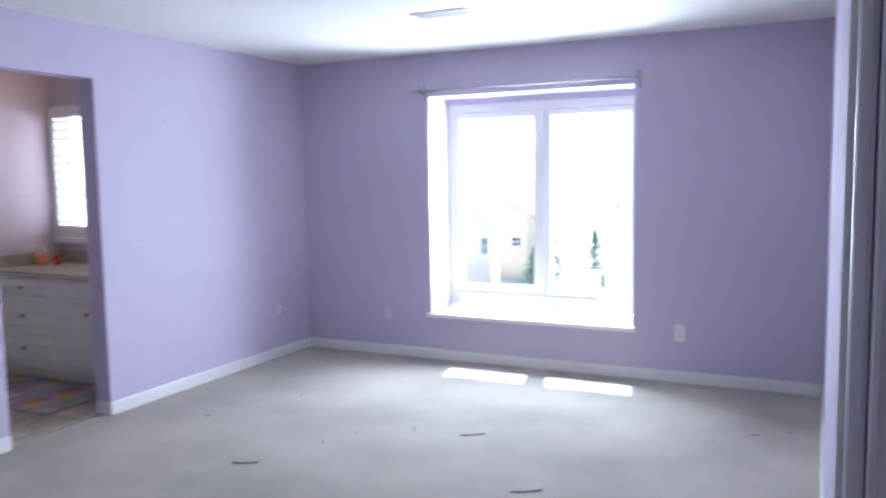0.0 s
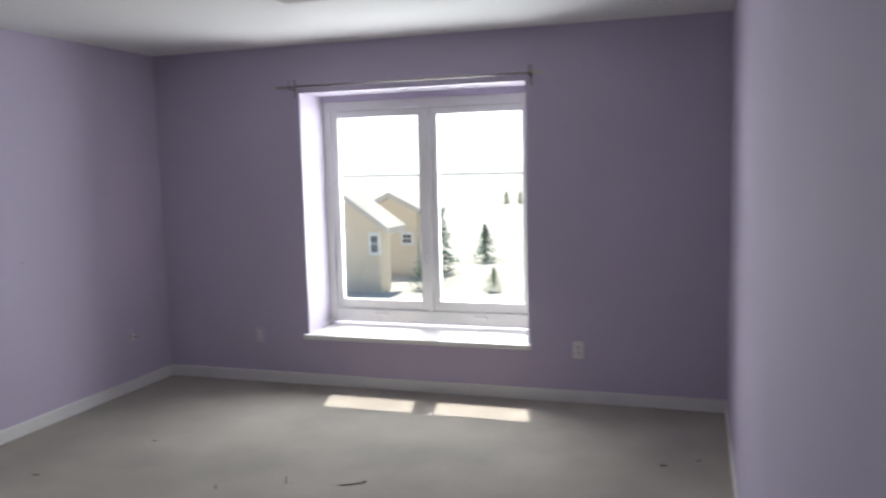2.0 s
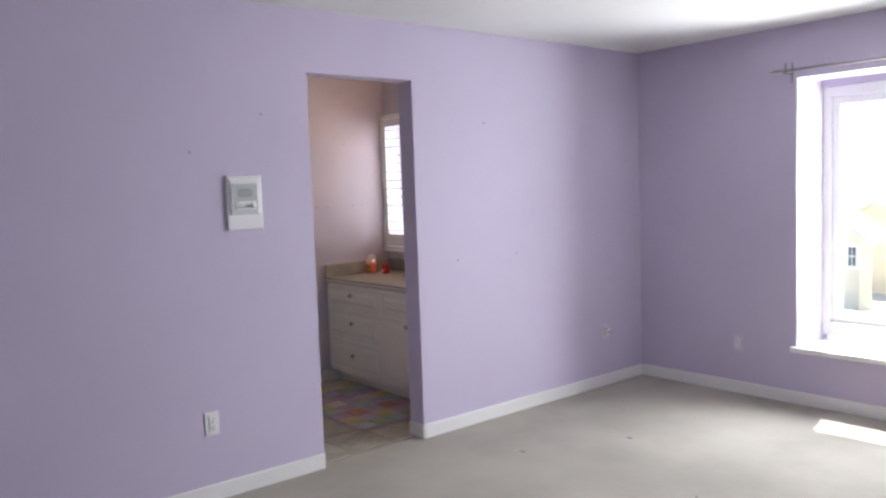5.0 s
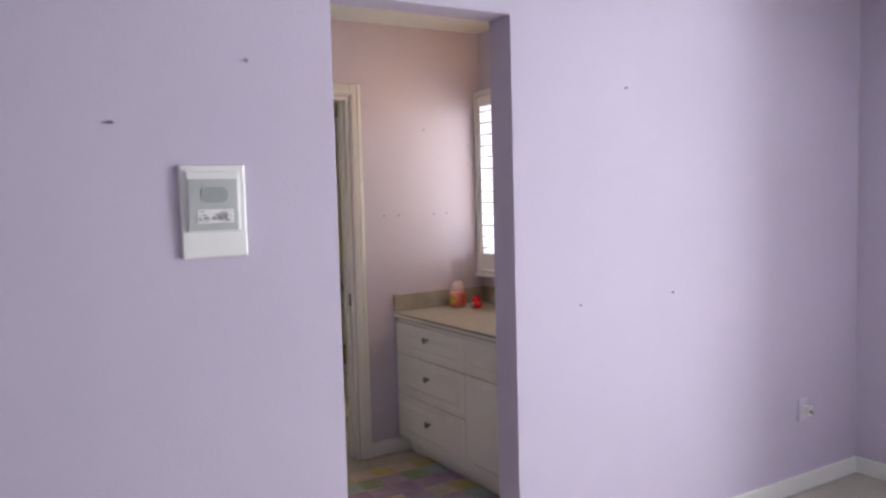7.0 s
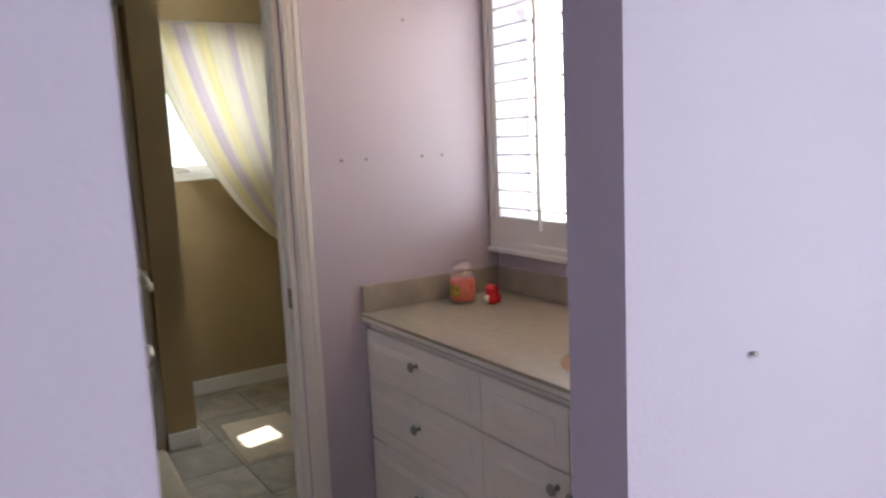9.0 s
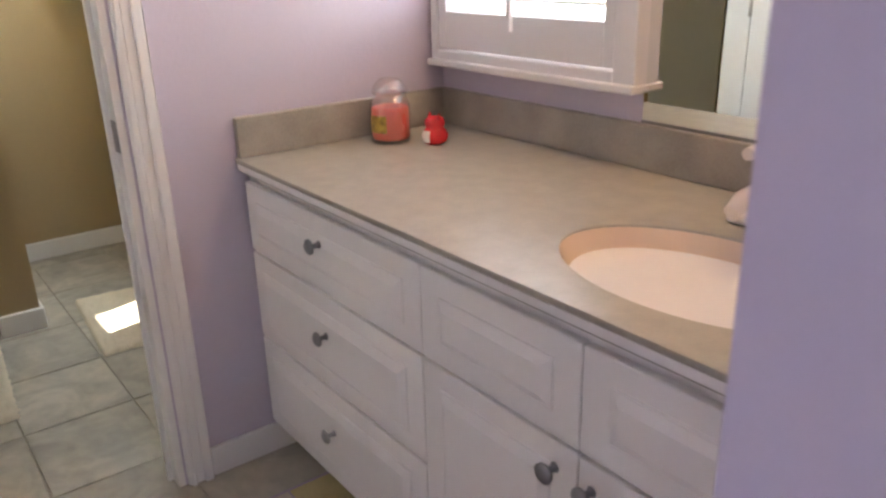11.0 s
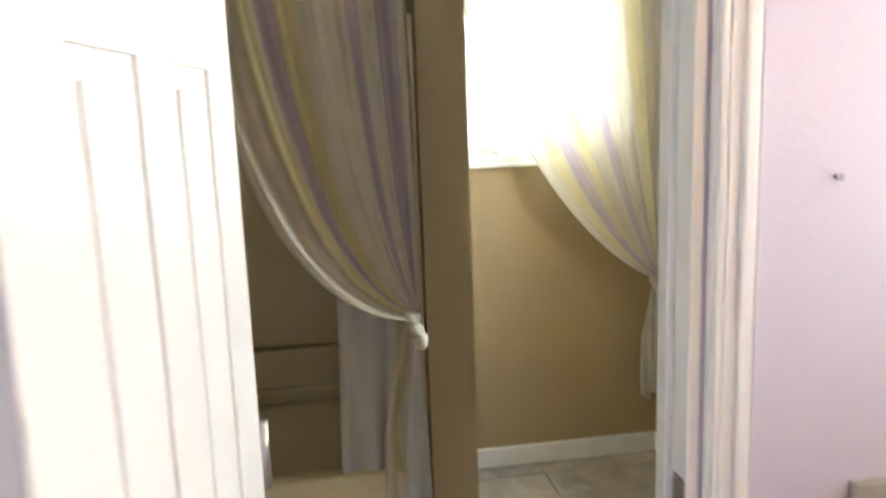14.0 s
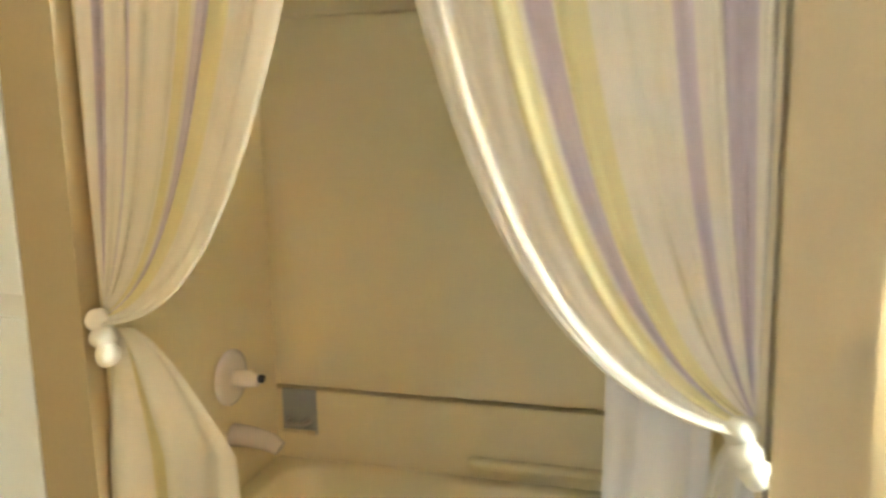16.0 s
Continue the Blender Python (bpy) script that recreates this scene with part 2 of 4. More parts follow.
def part(name, bm, mat, parent=None, label=""):
    """Links a bmesh, in the place's own metres, as one mesh under a thing or a part."""
    ob = new(name, mesh_of(bm, name))
    ob.data.materials.append(mat)
    if parent is not None:
        ob.parent = parent
        if parent.data is None:
            ob.matrix_parent_inverse = Matrix.Translation(-parent.location)
    if label:
        ob["label"] = label
    return ob


def thing(name, base, label="", category="", group="", kind=""):
    """An Empty at the base of a thing."""
    ob = new(name)
    ob.empty_display_size = 0.05
    ob.location = base
    return tagged(ob, label, category, group, kind)


def structure(name, bm, mat, label, category):
    return tagged(part(name, bm, mat), label, category, kind="structure")


def wall_x(name, y0, y1, x0, x1, z0, z1, holes, mat, label, inner=None):
    """A wall along x from x0 to x1, between y0 and y1, with holes (x0, x1, z0, z1)."""
    bm = bmesh.new()
    cut_wall(bm, x0, x1, z0, z1, holes, lambda a, b, c, d: box(bm, a, b, y0, y1, c, d))
    return structure(name, bm, mat, label, "wall")


def cut_wall(bm, a0, a1, z0, z1, holes, put):
    cuts = sorted({a0, a1, *[v for h in holes for v in h[:2]]})
    for p, q in zip(cuts, cuts[1:]):
        mid = (p + q) / 2
        hs = sorted(h[2:] for h in holes if h[0] < mid < h[1])
        z = z0
        for lo, hi in hs:
            if lo > z:
                put(p, q, z, lo)
            z = hi
        if z < z1:
            put(p, q, z, z1)


def wall_y(name, x0, x1, y0, y1, z0, z1, holes, mat, label):
    """A wall along y from y0 to y1, between x0 and x1, with holes (y0, y1, z0, z1)."""
    bm = bmesh.new()
    cut_wall(bm, y0, y1, z0, z1, holes, lambda a, b, c, d: box(bm, x0, x1, a, b, c, d))
    return structure(name, bm, mat, label, "wall")


def board(name, spec, label="white painted baseboard along the wall", bevel=0.006):
    """A length of baseboard with an eased upper edge."""
    return structure(name, boxes(spec, bevel=bevel), WHITE, label, "baseboard")


# ---- the large structure ----
H = 2.44
WX, NY, EX, SY = -3.965, 6.268, 0.12, -1.2          # the bedroom's inner faces
VX, VN, VS = -5.645, 5.115, 2.75                      # the vanity room's west, north and south faces
TX, TW, TS = -5.745, -7.68, 1.9                       # the tub room's east, west and south faces
OY0, OY1, OZ = 3.425, 4.115, 2.115                   # the opening from the bedroom to the vanity room
DY0, DY1, DZ = 3.618, 4.25, 2.03                      # the tub room's doorway
WN0, WN1, WZ0, WZ1 = -2.757, -1.125, 0.375, 2.11     # the bedroom window's recess
GY = 6.66                                            # its window's plane

structure("floor", boxes((-4.02, EX + 0.9, SY - 0.1, NY + 0.02, -0.12, 0.0)), CARPET, "worn beige cut-pile carpet with dark flecks", "carpet")
structure("subfloor_bath", boxes((TW - 0.1, -4.02, TS - 0.1, VN + 0.1, -0.12, -0.006)), GROUT, "grey grout bed under the bathroom tiles", "floor")
wall_x("wall_north", NY, NY + 0.5, WX - 0.13, EX + 0.12, 0, H, [(WN0, WN1, WZ0, WZ1)], LILAC, "lilac painted bedroom wall with a deep window recess")
wall_y("wall_west", WX - 0.13, WX, SY, NY, 0, H, [(OY0, OY1, 0, OZ)], LILAC, "lilac painted wall with an open doorway")
CY0, CY1 = 0.2, 1.39                                # the entry's opening
wall_y("wall_east", EX, EX + 0.12, SY, NY, 0, H, [(CY0, CY1, 0, 2.05)], LILAC, "lilac painted wall beside the entry doorway")
wall_x("wall_south", SY - 0.12, SY, WX - 0.13, EX + 0.9, 0, H, [], LILAC, "plain lilac painted wall")
structure("hall_wall", boxes((EX + 0.82, EX + 0.9, SY, NY, 0, H)), LILAC, "plain lilac painted hall wall", "wall")
structure("ceiling", boxes((WX - 0.13, EX + 0.9, SY - 0.12, NY + 0.5, H, H + 0.1)), CEIL, "white textured bedroom ceiling", "ceiling")
wall_x("wall_vanity_north", VN, VN + 0.14, TX - 0.0, WX - 0.13, 0, H, [(-5.60, -5.00, 1.06, 2.04)], LILAC_V, "pale lilac wall behind the vanity")
wall_y("wall_vanity_west", TX, VX, TS, VN, 0, H, [(DY0, DY1, 0, DZ)], LILAC_V, "pale lilac wall with the tub room's doorway")
wall_x("wall_vanity_south", VS - 0.1, VS, VX, WX - 0.13, 0, H, [], LILAC_V, "plain lilac wall")
structure("ceiling_vanity", boxes((TW - 0.14, WX - 0.13, TS - 0.1, VN + 0.14, H, H + 0.1)), CEIL, "white ceiling over vanity and tub rooms", "ceiling")
wall_x("wall_tub_north", VN, VN + 0.14, TW - 0.14, TX, 0, H, [(-7.05, -6.83, 1.27, 2.0)], TAN, "tan painted tub room wall")
wall_y("wall_tub_west", TW - 0.14, TW, TS, VN, 0, H, [(4.32, 4.96, 1.29, 2.04)], TAN, "tan painted wall with a small window")
wall_x("wall_tub_south", TS - 0.1, TS, TW - 0.14, VX, 0, H, [], TAN, "plain tan painted wall")
structure("wall_tub_east_skin", boxes((TX - 0.004, TX, DY1, VN, 0, H), (TX - 0.004, TX, TS, DY0, 0, H), (TX - 0.004, TX, DY0, DY1, DZ, H)), TAN, "tan painted wall round the doorway", "wall")
PX, PY0, PY1 = -6.9, 4.035, 4.175                   # the pier between tub and window
QY0, QY1 = 2.61, 2.745                               # the pier at the tub's other end
wall_x("wall_pier", PY0, PY1, TW, PX, 0, H, [], TAN, "tan painted partition beside the tub")
wall_x("wall_pier_south", QY0, QY1, TW, PX, 0, H, [], TAN, "tan painted partition at the tub's tap end")

BB, BT = 0.085, 0.014
board("baseboard", (WX, EX, NY - BT, NY, 0, BB))
board("baseboard", (WX, WX + BT, OY1, NY - BT, 0, BB))
board("baseboard", (WX, WX + BT, SY, OY0, 0, BB))
board("baseboard", (WX - 0.13, WX + BT, OY1 - BT, OY1 - 0.0005, 0, BB))
board("baseboard", (EX - BT, EX, CY1 + 0.072, NY - BT, 0, BB))
board("baseboard", (VX, VX + BT, DY1 + 0.072, 4.6, 0, BB))
board("baseboard", (TW, TW + BT, PY1, VN, 0, BB))
board("baseboard", (PX, PX + BT, PY0 - 0.002, PY1 + BT, 0, BB))
board("baseboard", (TW + BT, PX, PY1, PY1 + BT, 0, BB))
board("baseboard", (TW + BT, TX - 0.004, VN - BT, VN, 0, BB))

# the bedroom window
win = thing("window_1", ((WN0 + WN1) / 2, GY, WZ0), "white two-sash casement window in a deep recess", "window", kind="structure")
f0, f1, fz0, fz1 = WN0, WN1, WZ0 + 0.03, WZ1 - 0.045
structure("window_header", boxes((WN0 + 0.004, WN1 - 0.004, GY - 0.06, GY + 0.07, WZ1 - 0.045, WZ1 - 0.004)), LILAC, "lilac painted drop above the window frame", "trim")
part("window_frame", boxes((f0, f0 + 0.06, GY - 0.03, GY + 0.07, fz0, fz1), (f1 - 0.06, f1, GY - 0.03, GY + 0.07, fz0, fz1), (f0 + 0.06, f1 - 0.06, GY - 0.03, GY + 0.07, fz1 - 0.07, fz1), (f0 + 0.06, f1 - 0.06, GY - 0.03, GY + 0.07, fz0, fz0 + 0.10), bevel=0.004), WHITE, win)
mid = (-2.0 - 1.87) / 2
part("mullion", boxes((mid - 0.022, mid + 0.022, GY - 0.035, GY + 0.07, fz0 + 0.10, fz1 - 0.07), bevel=0.004), WHITE, win)
for a, b in ((f0 + 0.062, mid - 0.023), (mid + 0.023, f1 - 0.062)):
    z0, z1, w = fz0 + 0.102, fz1 - 0.072, 0.05
    sash = part("sash", boxes((a, a + w, GY - 0.015, GY + 0.03, z0, z1), (b - w, b, GY - 0.015, GY + 0.03, z0, z1), (a + w, b - w, GY - 0.015, GY + 0.03, z0, z0 + w + 0.02), (a + w, b - w, GY - 0.015, GY + 0.03, z1 - w, z1), bevel=0.004), WHITE, win)
    pane = part("pane", boxes((a + w - 0.004, b - w + 0.004, GY + 0.004, GY + 0.009, z0 + w + 0.016, z1 - w + 0.004)), PANE, sash)
    pane.visible_shadow = False
    cx = (a + b) / 2
    part("crank", boxes((cx - 0.05, cx + 0.05, GY - 0.055, GY - 0.03, fz0 + 0.05, fz0 + 0.075), (cx - 0.04, cx + 0.035, GY - 0.07, GY - 0.055, fz0 + 0.06, fz0 + 0.07), bevel=0.004), PLASTIC, win, "white window crank")
for z in (0.85, 1.75):
    part("latch", boxes((mid - 0.03, mid - 0.012, GY - 0.06, GY - 0.035, z, z + 0.07), (mid + 0.012, mid + 0.03, GY - 0.06, GY - 0.035, z, z + 0.07), bevel=0.004), PLASTIC, win)
structure("window_sill", boxes((WN0 - 0.025, WN1 + 0.02, NY - 0.045, NY + 0.001, WZ0 - 0.03, WZ0 + 0.004), (WN0 + 0.001, WN1 - 0.001, NY + 0.001, GY + 0.06, WZ0 - 0.02, WZ0 + 0.004), bevel=0.005), WHITE, "white painted window sill board", "sill")
structure("reveal_lining", boxes((WN0, WN0 + 0.004, NY + 0.002, GY - 0.03, WZ0 + 0.004, WZ1 - 0.004), (WN1 - 0.004, WN1, NY + 0.002, GY - 0.03, WZ0 + 0.004, WZ1 - 0.004), (WN0, WN1, NY + 0.002, GY - 0.03, WZ1 - 0.004, WZ1)), LILAC_V, "pale painted lining of the window recess", "trim")

# the tub room's windows
bw = thing("window_2", (TW, 4.64, 1.25), "small white casement window behind a striped curtain", "window", kind="structure")
q0, q1, r0, r1 = 4.28, 5.0, 1.25, 2.08
part("window_frame", boxes((TW - 0.1, TW + 0.015, q0, q0 + 0.05, r0, r1), (TW - 0.1, TW + 0.015, q1 - 0.05, q1, r0, r1), (TW - 0.1, TW + 0.015, q0 + 0.05, q1 - 0.05, r0, r0 + 0.05), (TW - 0.1, TW + 0.015, q0 + 0.05, q1 - 0.05, r1 - 0.05, r1), bevel=0.006), WHITE, bw)
part("moulding", boxes((TW + 0.015, TW + 0.022, q0 + 0.003, q0 + 0.018, r0, r1), (TW + 0.015, TW + 0.022, q0 + 0.018, q1 - 0.003, r0 + 0.003, r0 + 0.018), bevel=0.003), WHITE, bw)
sash = part("sash", boxes((TW - 0.06, TW - 0.02, q0 + 0.051, q0 + 0.085, r0 + 0.051, r1 - 0.051), (TW - 0.06, TW - 0.02, q1 - 0.085, q1 - 0.051, r0 + 0.051, r1 - 0.051), (TW - 0.06, TW - 0.02, q0 + 0.085, q1 - 0.085, r0 + 0.051, r0 + 0.09), (TW - 0.06, TW - 0.02, q0 + 0.085, q1 - 0.085, r1 - 0.09, r1 - 0.051), bevel=0.005), WHITE, bw)
pane = part("pane", boxes((TW - 0.042, TW - 0.037, q0 + 0.082, q1 - 0.082, r0 + 0.087, r1 - 0.087)), PANE, sash)
pane.visible_shadow = False
part("crank", tube([(TW - 0.01, q0 + 0.17, r0 + 0.06), (TW + 0.02, q0 + 0.16, r0 + 0.065), (TW + 0.025, q0 + 0.12, r0 + 0.08), (TW + 0.025, q0 + 0.09, r0 + 0.075)], 0.009), PLASTIC, bw, "white window crank")
cw = thing("window_3", (-6.94, VN, 1.25), "small window that lets the sun onto the rug", "window", kind="structure")
part("window_frame", boxes((-7.07, -7.05, VN - 0.012, VN + 0.02, 1.25, 2.02), (-6.83, -6.81, VN - 0.012, VN + 0.02, 1.25, 2.02), (-7.05, -6.83, VN - 0.012, VN + 0.02, 1.25, 1.27), (-7.05, -6.83, VN - 0.012, VN + 0.02, 2.0, 2.02)), WHITE, cw)


# ---- doors and casings ----
def casing(name, spec, label):
    return structure(name, boxes(*spec, bevel=0.006), WHITE, label, "door casing")


casing("door_casing", [(VX, VX + 0.016, DY1 + 0.004, DY1 + 0.07, 0, DZ + 0.07), (VX + 0.0155, VX + 0.020, DY1 + 0.010, DY1 + 0.024, 0, DZ + 0.024), (VX + 0.0155, VX + 0.021, DY1 + 0.044, DY1 + 0.068, 0, DZ + 0.066)], "white moulded casing of the tub room's doorway")
casing("door_casing", [(VX, VX + 0.016, DY0 - 0.07, DY1 + 0.004, DZ + 0.004, DZ + 0.07), (VX + 0.016, VX + 0.024, DY0 - 0.03, DY1 + 0.012, DZ + 0.012, DZ + 0.03)], "white moulded head casing of the doorway")
casing("door_casing", [(VX, VX + 0.016, DY0 - 0.07, DY0 - 0.004, 0, DZ)], "white moulded casing behind the open door")
structure("door_jamb", boxes((TX - 0.002, VX + 0.002, DY1 - 0.018, DY1, 0, DZ), (TX - 0.002, VX + 0.002, DY0, DY0 + 0.018, 0, DZ), (TX - 0.002, VX + 0.002, DY0 + 0.018, DY1 - 0.018, DZ - 0.018, DZ), (VX - 0.055, VX - 0.042, DY1 - 0.03, DY1 - 0.018, 0, DZ - 0.018), bevel=0.002), WHITE, "white painted door lining with a stop", "door jamb")
structure("strike_plate", boxes((VX - 0.036, VX - 0.004, DY1 - 0.0205, DY1 - 0.0175, 0.875, 0.945), (VX - 0.028, VX - 0.014, DY1 - 0.0212, DY1 - 0.0203, 0.893, 0.927), bevel=0.0008), STEEL, "grey steel strike plate in the door jamb", "strike plate")


def panel_door(name, width, height, thick, label):
    """A six-panel leaf from the hinge at the origin along +x, its faces towards -y and +y."""
    d = thing(name, (0, 0, 0), label, "door", kind="structure")
    bm = bmesh.new()
    core = thick / 2 - 0.005
    box(bm, 0, width, -core, core, 0, height)
    st, md = 0.105, 0.09
    rows = [(0.0, 0.22), (0.72, 0.86), (1.52, 1.63), (height - 0.11, height)]
    cols = [(0, st), (width / 2 - md / 2, width / 2 + md / 2), (width - st, width)]
    for s in (-1, 1):
        y0, y1 = sorted((s * core, s * thick / 2))
        for a, b in cols:
            box(bm, a, b, y0, y1, 0, height, bevel=0.0015, segments=1)
        for (a, b) in ((cols[0][1], cols[1][0]), (cols[1][1], cols[2][0])):
            for c, e in rows:
                box(bm, a, b, y0, y1, c, e)
    part("leaf", bm, DOORWHITE, d)
    for s in (-1, 1):
        for (a, b) in ((cols[0][1], cols[1][0]), (cols[1][1], cols[2][0])):
            for (c, e), (c2, e2) in zip(rows, rows[1:]):
                pb = bmesh.new()
                y0, y1 = sorted((s * (core - 0.001), s * (core + 0.004)))
                box(pb, a + 0.022, b - 0.022, y0, y1, e + 0.022, c2 - 0.022, bevel=0.0035, segments=2)
                part("panel", pb, DOORWHITE, d)
    return d


def knob_profile(k=1.0):
    return [(0.0315 * k, 0), (0.0315 * k, 0.004), (0.027 * k, 0.008), (0.012 * k, 0.011), (0.011 * k, 0.032), (0.016 * k, 0.036), (0.0255 * k, 0.044), (0.0285 * k, 0.054), (0.026 * k, 0.064), (0.017 * k, 0.071), (0.004, 0.073)]


LEAFW = 0.56
door = panel_door("door_1", LEAFW, 2.03, 0.035, "white six-panel bathroom door standing open")
kz = 0.922
for s in (-1, 1):
    part("door_knob", turned(knob_profile(), pose(LEAFW - 0.06, s * 0.0175, kz, -90 * s)), NICKEL, door, "brushed nickel round knob")
part("latch_plate", boxes((LEAFW - 0.001, LEAFW + 0.0015, -0.0125, 0.0125, kz - 0.03, kz + 0.03), (LEAFW + 0.0015, LEAFW + 0.011, -0.007, 0.007, kz - 0.012, kz + 0.012), bevel=0.0006), STEEL, door, "steel latch plate on the door edge")
for z in (0.2, 1.0, 1.8):
    part("hinge", turned([(0.006, z), (0.006, z + 0.09)], pose(-0.004, 0.021, 0), 12), NICKEL, door)
door.matrix_basis = pose(VX + 0.012, DY0 + 0.012, 0.012, 0, 0, DOOR_TURN)

# the entry's cased opening
casing("entry_casing", [(EX - 0.016, EX, CY1 + 0.004, CY1 + 0.07, 0, 2.12), (EX - 0.019, EX - 0.0155, CY1 + 0.044, CY1 + 0.066, 0, 2.114)], "white moulded casing of the entry doorway")
casing("entry_casing", [(EX - 0.016, EX, CY0 - 0.068, CY1 + 0.004, 2.054, 2.12)], "white moulded head casing of the entry doorway")
casing("entry_jamb", [(EX, EX + 0.12, CY1 - 0.018, CY1 - 0.0005, 0, 2.05), (EX + 0.045, EX + 0.08, CY1 - 0.03, CY1 - 0.018, 0, 2.05)], "white painted entry jamb with a stop")


# ---- bedroom things ----
rod = thing("curtain_rod", (-1.94, NY, 2.16), "slim bare metal curtain rod with pointed finials", "curtain rod")
ROD_Z, ROD_Y, RX0, RX1 = 2.145, NY - 0.075, -2.815, -1.06
part("rod", turned([(0.008, 0), (0.008, RX1 - RX0)], pose(RX0, ROD_Y, ROD_Z, 0, 90, 0), 16), NICKEL, rod)
for x, s in ((RX0, -1), (RX1, 1)):
    part("finial", turned([(0.009, 0), (0.014, 0.006), (0.009, 0.014), (0.015, 0.032), (0.012, 0.05), (0.003, 0.08)], pose(x, ROD_Y, ROD_Z, 0, 90 * s, 0), 16), NICKEL, rod)
    bx = x - s * 0.03
    part("bracket", boxes((bx - 0.006, bx + 0.006, NY - 0.004, NY + 0.0005, ROD_Z - 0.07, ROD_Z + 0.06), (bx - 0.005, bx + 0.005, ROD_Y - 0.01, NY - 0.004, ROD_Z - 0.018, ROD_Z - 0.008), (bx - 0.005, bx + 0.005, ROD_Y - 0.016, ROD_Y - 0.010, ROD_Z - 0.018, ROD_Z + 0.05), bevel=0.0015), STEEL, rod)


def wall_plate(name, m, label, slots, mat=PLASTIC):
    """A cover plate on a wall; m puts its middle on the wall with -y out of it."""
    ob = thing(name, m.translation, label, "outlet", "wall plates")
    ob.matrix_basis = m

    def at(bm):
        bm.transform(m)
        return bm
    part("cover_plate", at(boxes((-0.036, 0.036, -0.006, 0.0005, -0.058, 0.058), bevel=0.0025)), mat, ob).matrix_parent_inverse = m.inverted()
    for s in slots:
        part("socket", at(boxes((-0.017, 0.017, -0.009, -0.0055, s - 0.016, s + 0.016), bevel=0.0015)), PLASTIC, ob).matrix_parent_inverse = m.inverted()
        part("slot", at(boxes((-0.008, -0.005, -0.0095, -0.0085, s - 0.004, s + 0.008), (0.005, 0.008, -0.0095, -0.0085, s - 0.004, s + 0.008), (-0.003, 0.003, -0.0095, -0.0085, s - 0.012, s - 0.007))), DARK, ob).matrix_parent_inverse = m.inverted()
    return ob


LILP = material("lilac_plate", (0.60, 0.55, 0.69), 0.4, vary=0.01, scale=5, fine=40, bump=0)
wall_plate("wall_outlet", pose(-3.163, NY, 0.35), "lilac painted wall outlet near the baseboard", (0.02, -0.02), LILP)
wall_plate("wall_outlet", pose(-0.80, NY, 0.355), "white wall outlet beside the window", (0.02, -0.02))
wall_plate("wall_outlet", pose(WX, 2.805, 0.385, 0, 0, 90), "white wall outlet below the intercom", (0.02, -0.02))
jack = thing("wall_jack", (WX, 5.82, 0.40), "small white cable jack plugged into the wall", "jack")
part("base_plate", boxes((WX, WX + 0.006, 5.785, 5.855, 0.345, 0.455), bevel=0.002), LILP, jack)
part("plug", boxes((WX + 0.006, WX + 0.04, 5.80, 5.845, 0.375, 0.425), bevel=0.006), PLASTIC, jack)
part("connector", turned([(0.011, 0), (0.011, 0.02), (0.007, 0.024)], pose(WX + 0.04, 5.822, 0.40, 0, 90, 0), 14), GREYP, jack)

# the intercom
IY0, IY1, IZ0, IZ1 = 2.94, 3.13, 1.318, 1.585
ic = thing("intercom", (WX, 3.09, IZ0), "white wall intercom with grey speaker and buttons", "intercom")
part("housing", boxes((WX, WX + 0.014, IY0, IY1, IZ0, IZ1), bevel=0.006), PLASTIC, ic)
ICW, ICH = IY1 - IY0, IZ1 - IZ0


def ic_rect(d0, d1, u0, u1, v0, v1):
    """A box on the intercom's face by shares of its width and, from the top, of its height."""
    return (WX + d0, WX + d1, IY0 + u0 * ICW, IY0 + u1 * ICW, IZ1 - v1 * ICH, IZ1 - v0 * ICH)


part("bezel", boxes(ic_rect(0.014, 0.022, 0.08, 0.89, 0.07, 0.72), bevel=0.004), PLASTIC, ic)
part("faceplate", boxes(ic_rect(0.022, 0.0245, 0.11, 0.845, 0.15, 0.70), bevel=0.001), GREYP, ic, "grey face plate")
bm = boxes(ic_rect(0.0235, 0.0262, 0.29, 0.70, 0.235, 0.405))
bmesh.ops.bevel(bm, geom=[e for e in bm.edges if abs(e.verts[0].co.x - e.verts[1].co.x) > 0.001], offset=0.02, segments=6, affect="EDGES", profile=0.5)
part("speaker", bm, GREYD, ic, "dark grey oval speaker grille")
part("button_panel", boxes(ic_rect(0.0245, 0.0275, 0.225, 0.775, 0.475, 0.625), bevel=0.0012), PLASTIC, ic, "white button strip")
for u in (0.295, 0.385, 0.49, 0.58):
    part("button", turned([(0.0058, 0), (0.0058, 0.003), (0.0045, 0.004)], pose(WX + 0.0275, IY0 + u * ICW, IZ1 - 0.572 * ICH, 0, 90, 0), 14), GREYP, ic)
for u in (0.335, 0.53):
    part("marking", boxes(ic_rect(0.0275, 0.0279, u - 0.04, u + 0.03, 0.53, 0.542)), GREYD, ic)
part("marking", boxes(ic_rect(0.0275, 0.0279, 0.25, 0.33, 0.49, 0.50)), GREYD, ic)
part("volume_knob", turned([(0.0125, 0), (0.0115, 0.012), (0.009, 0.014)], pose(WX + 0.0275, IY0 + 0.70 * ICW, IZ1 - 0.555 * ICH, 0, 90, 0), 20), PLASTIC, ic)

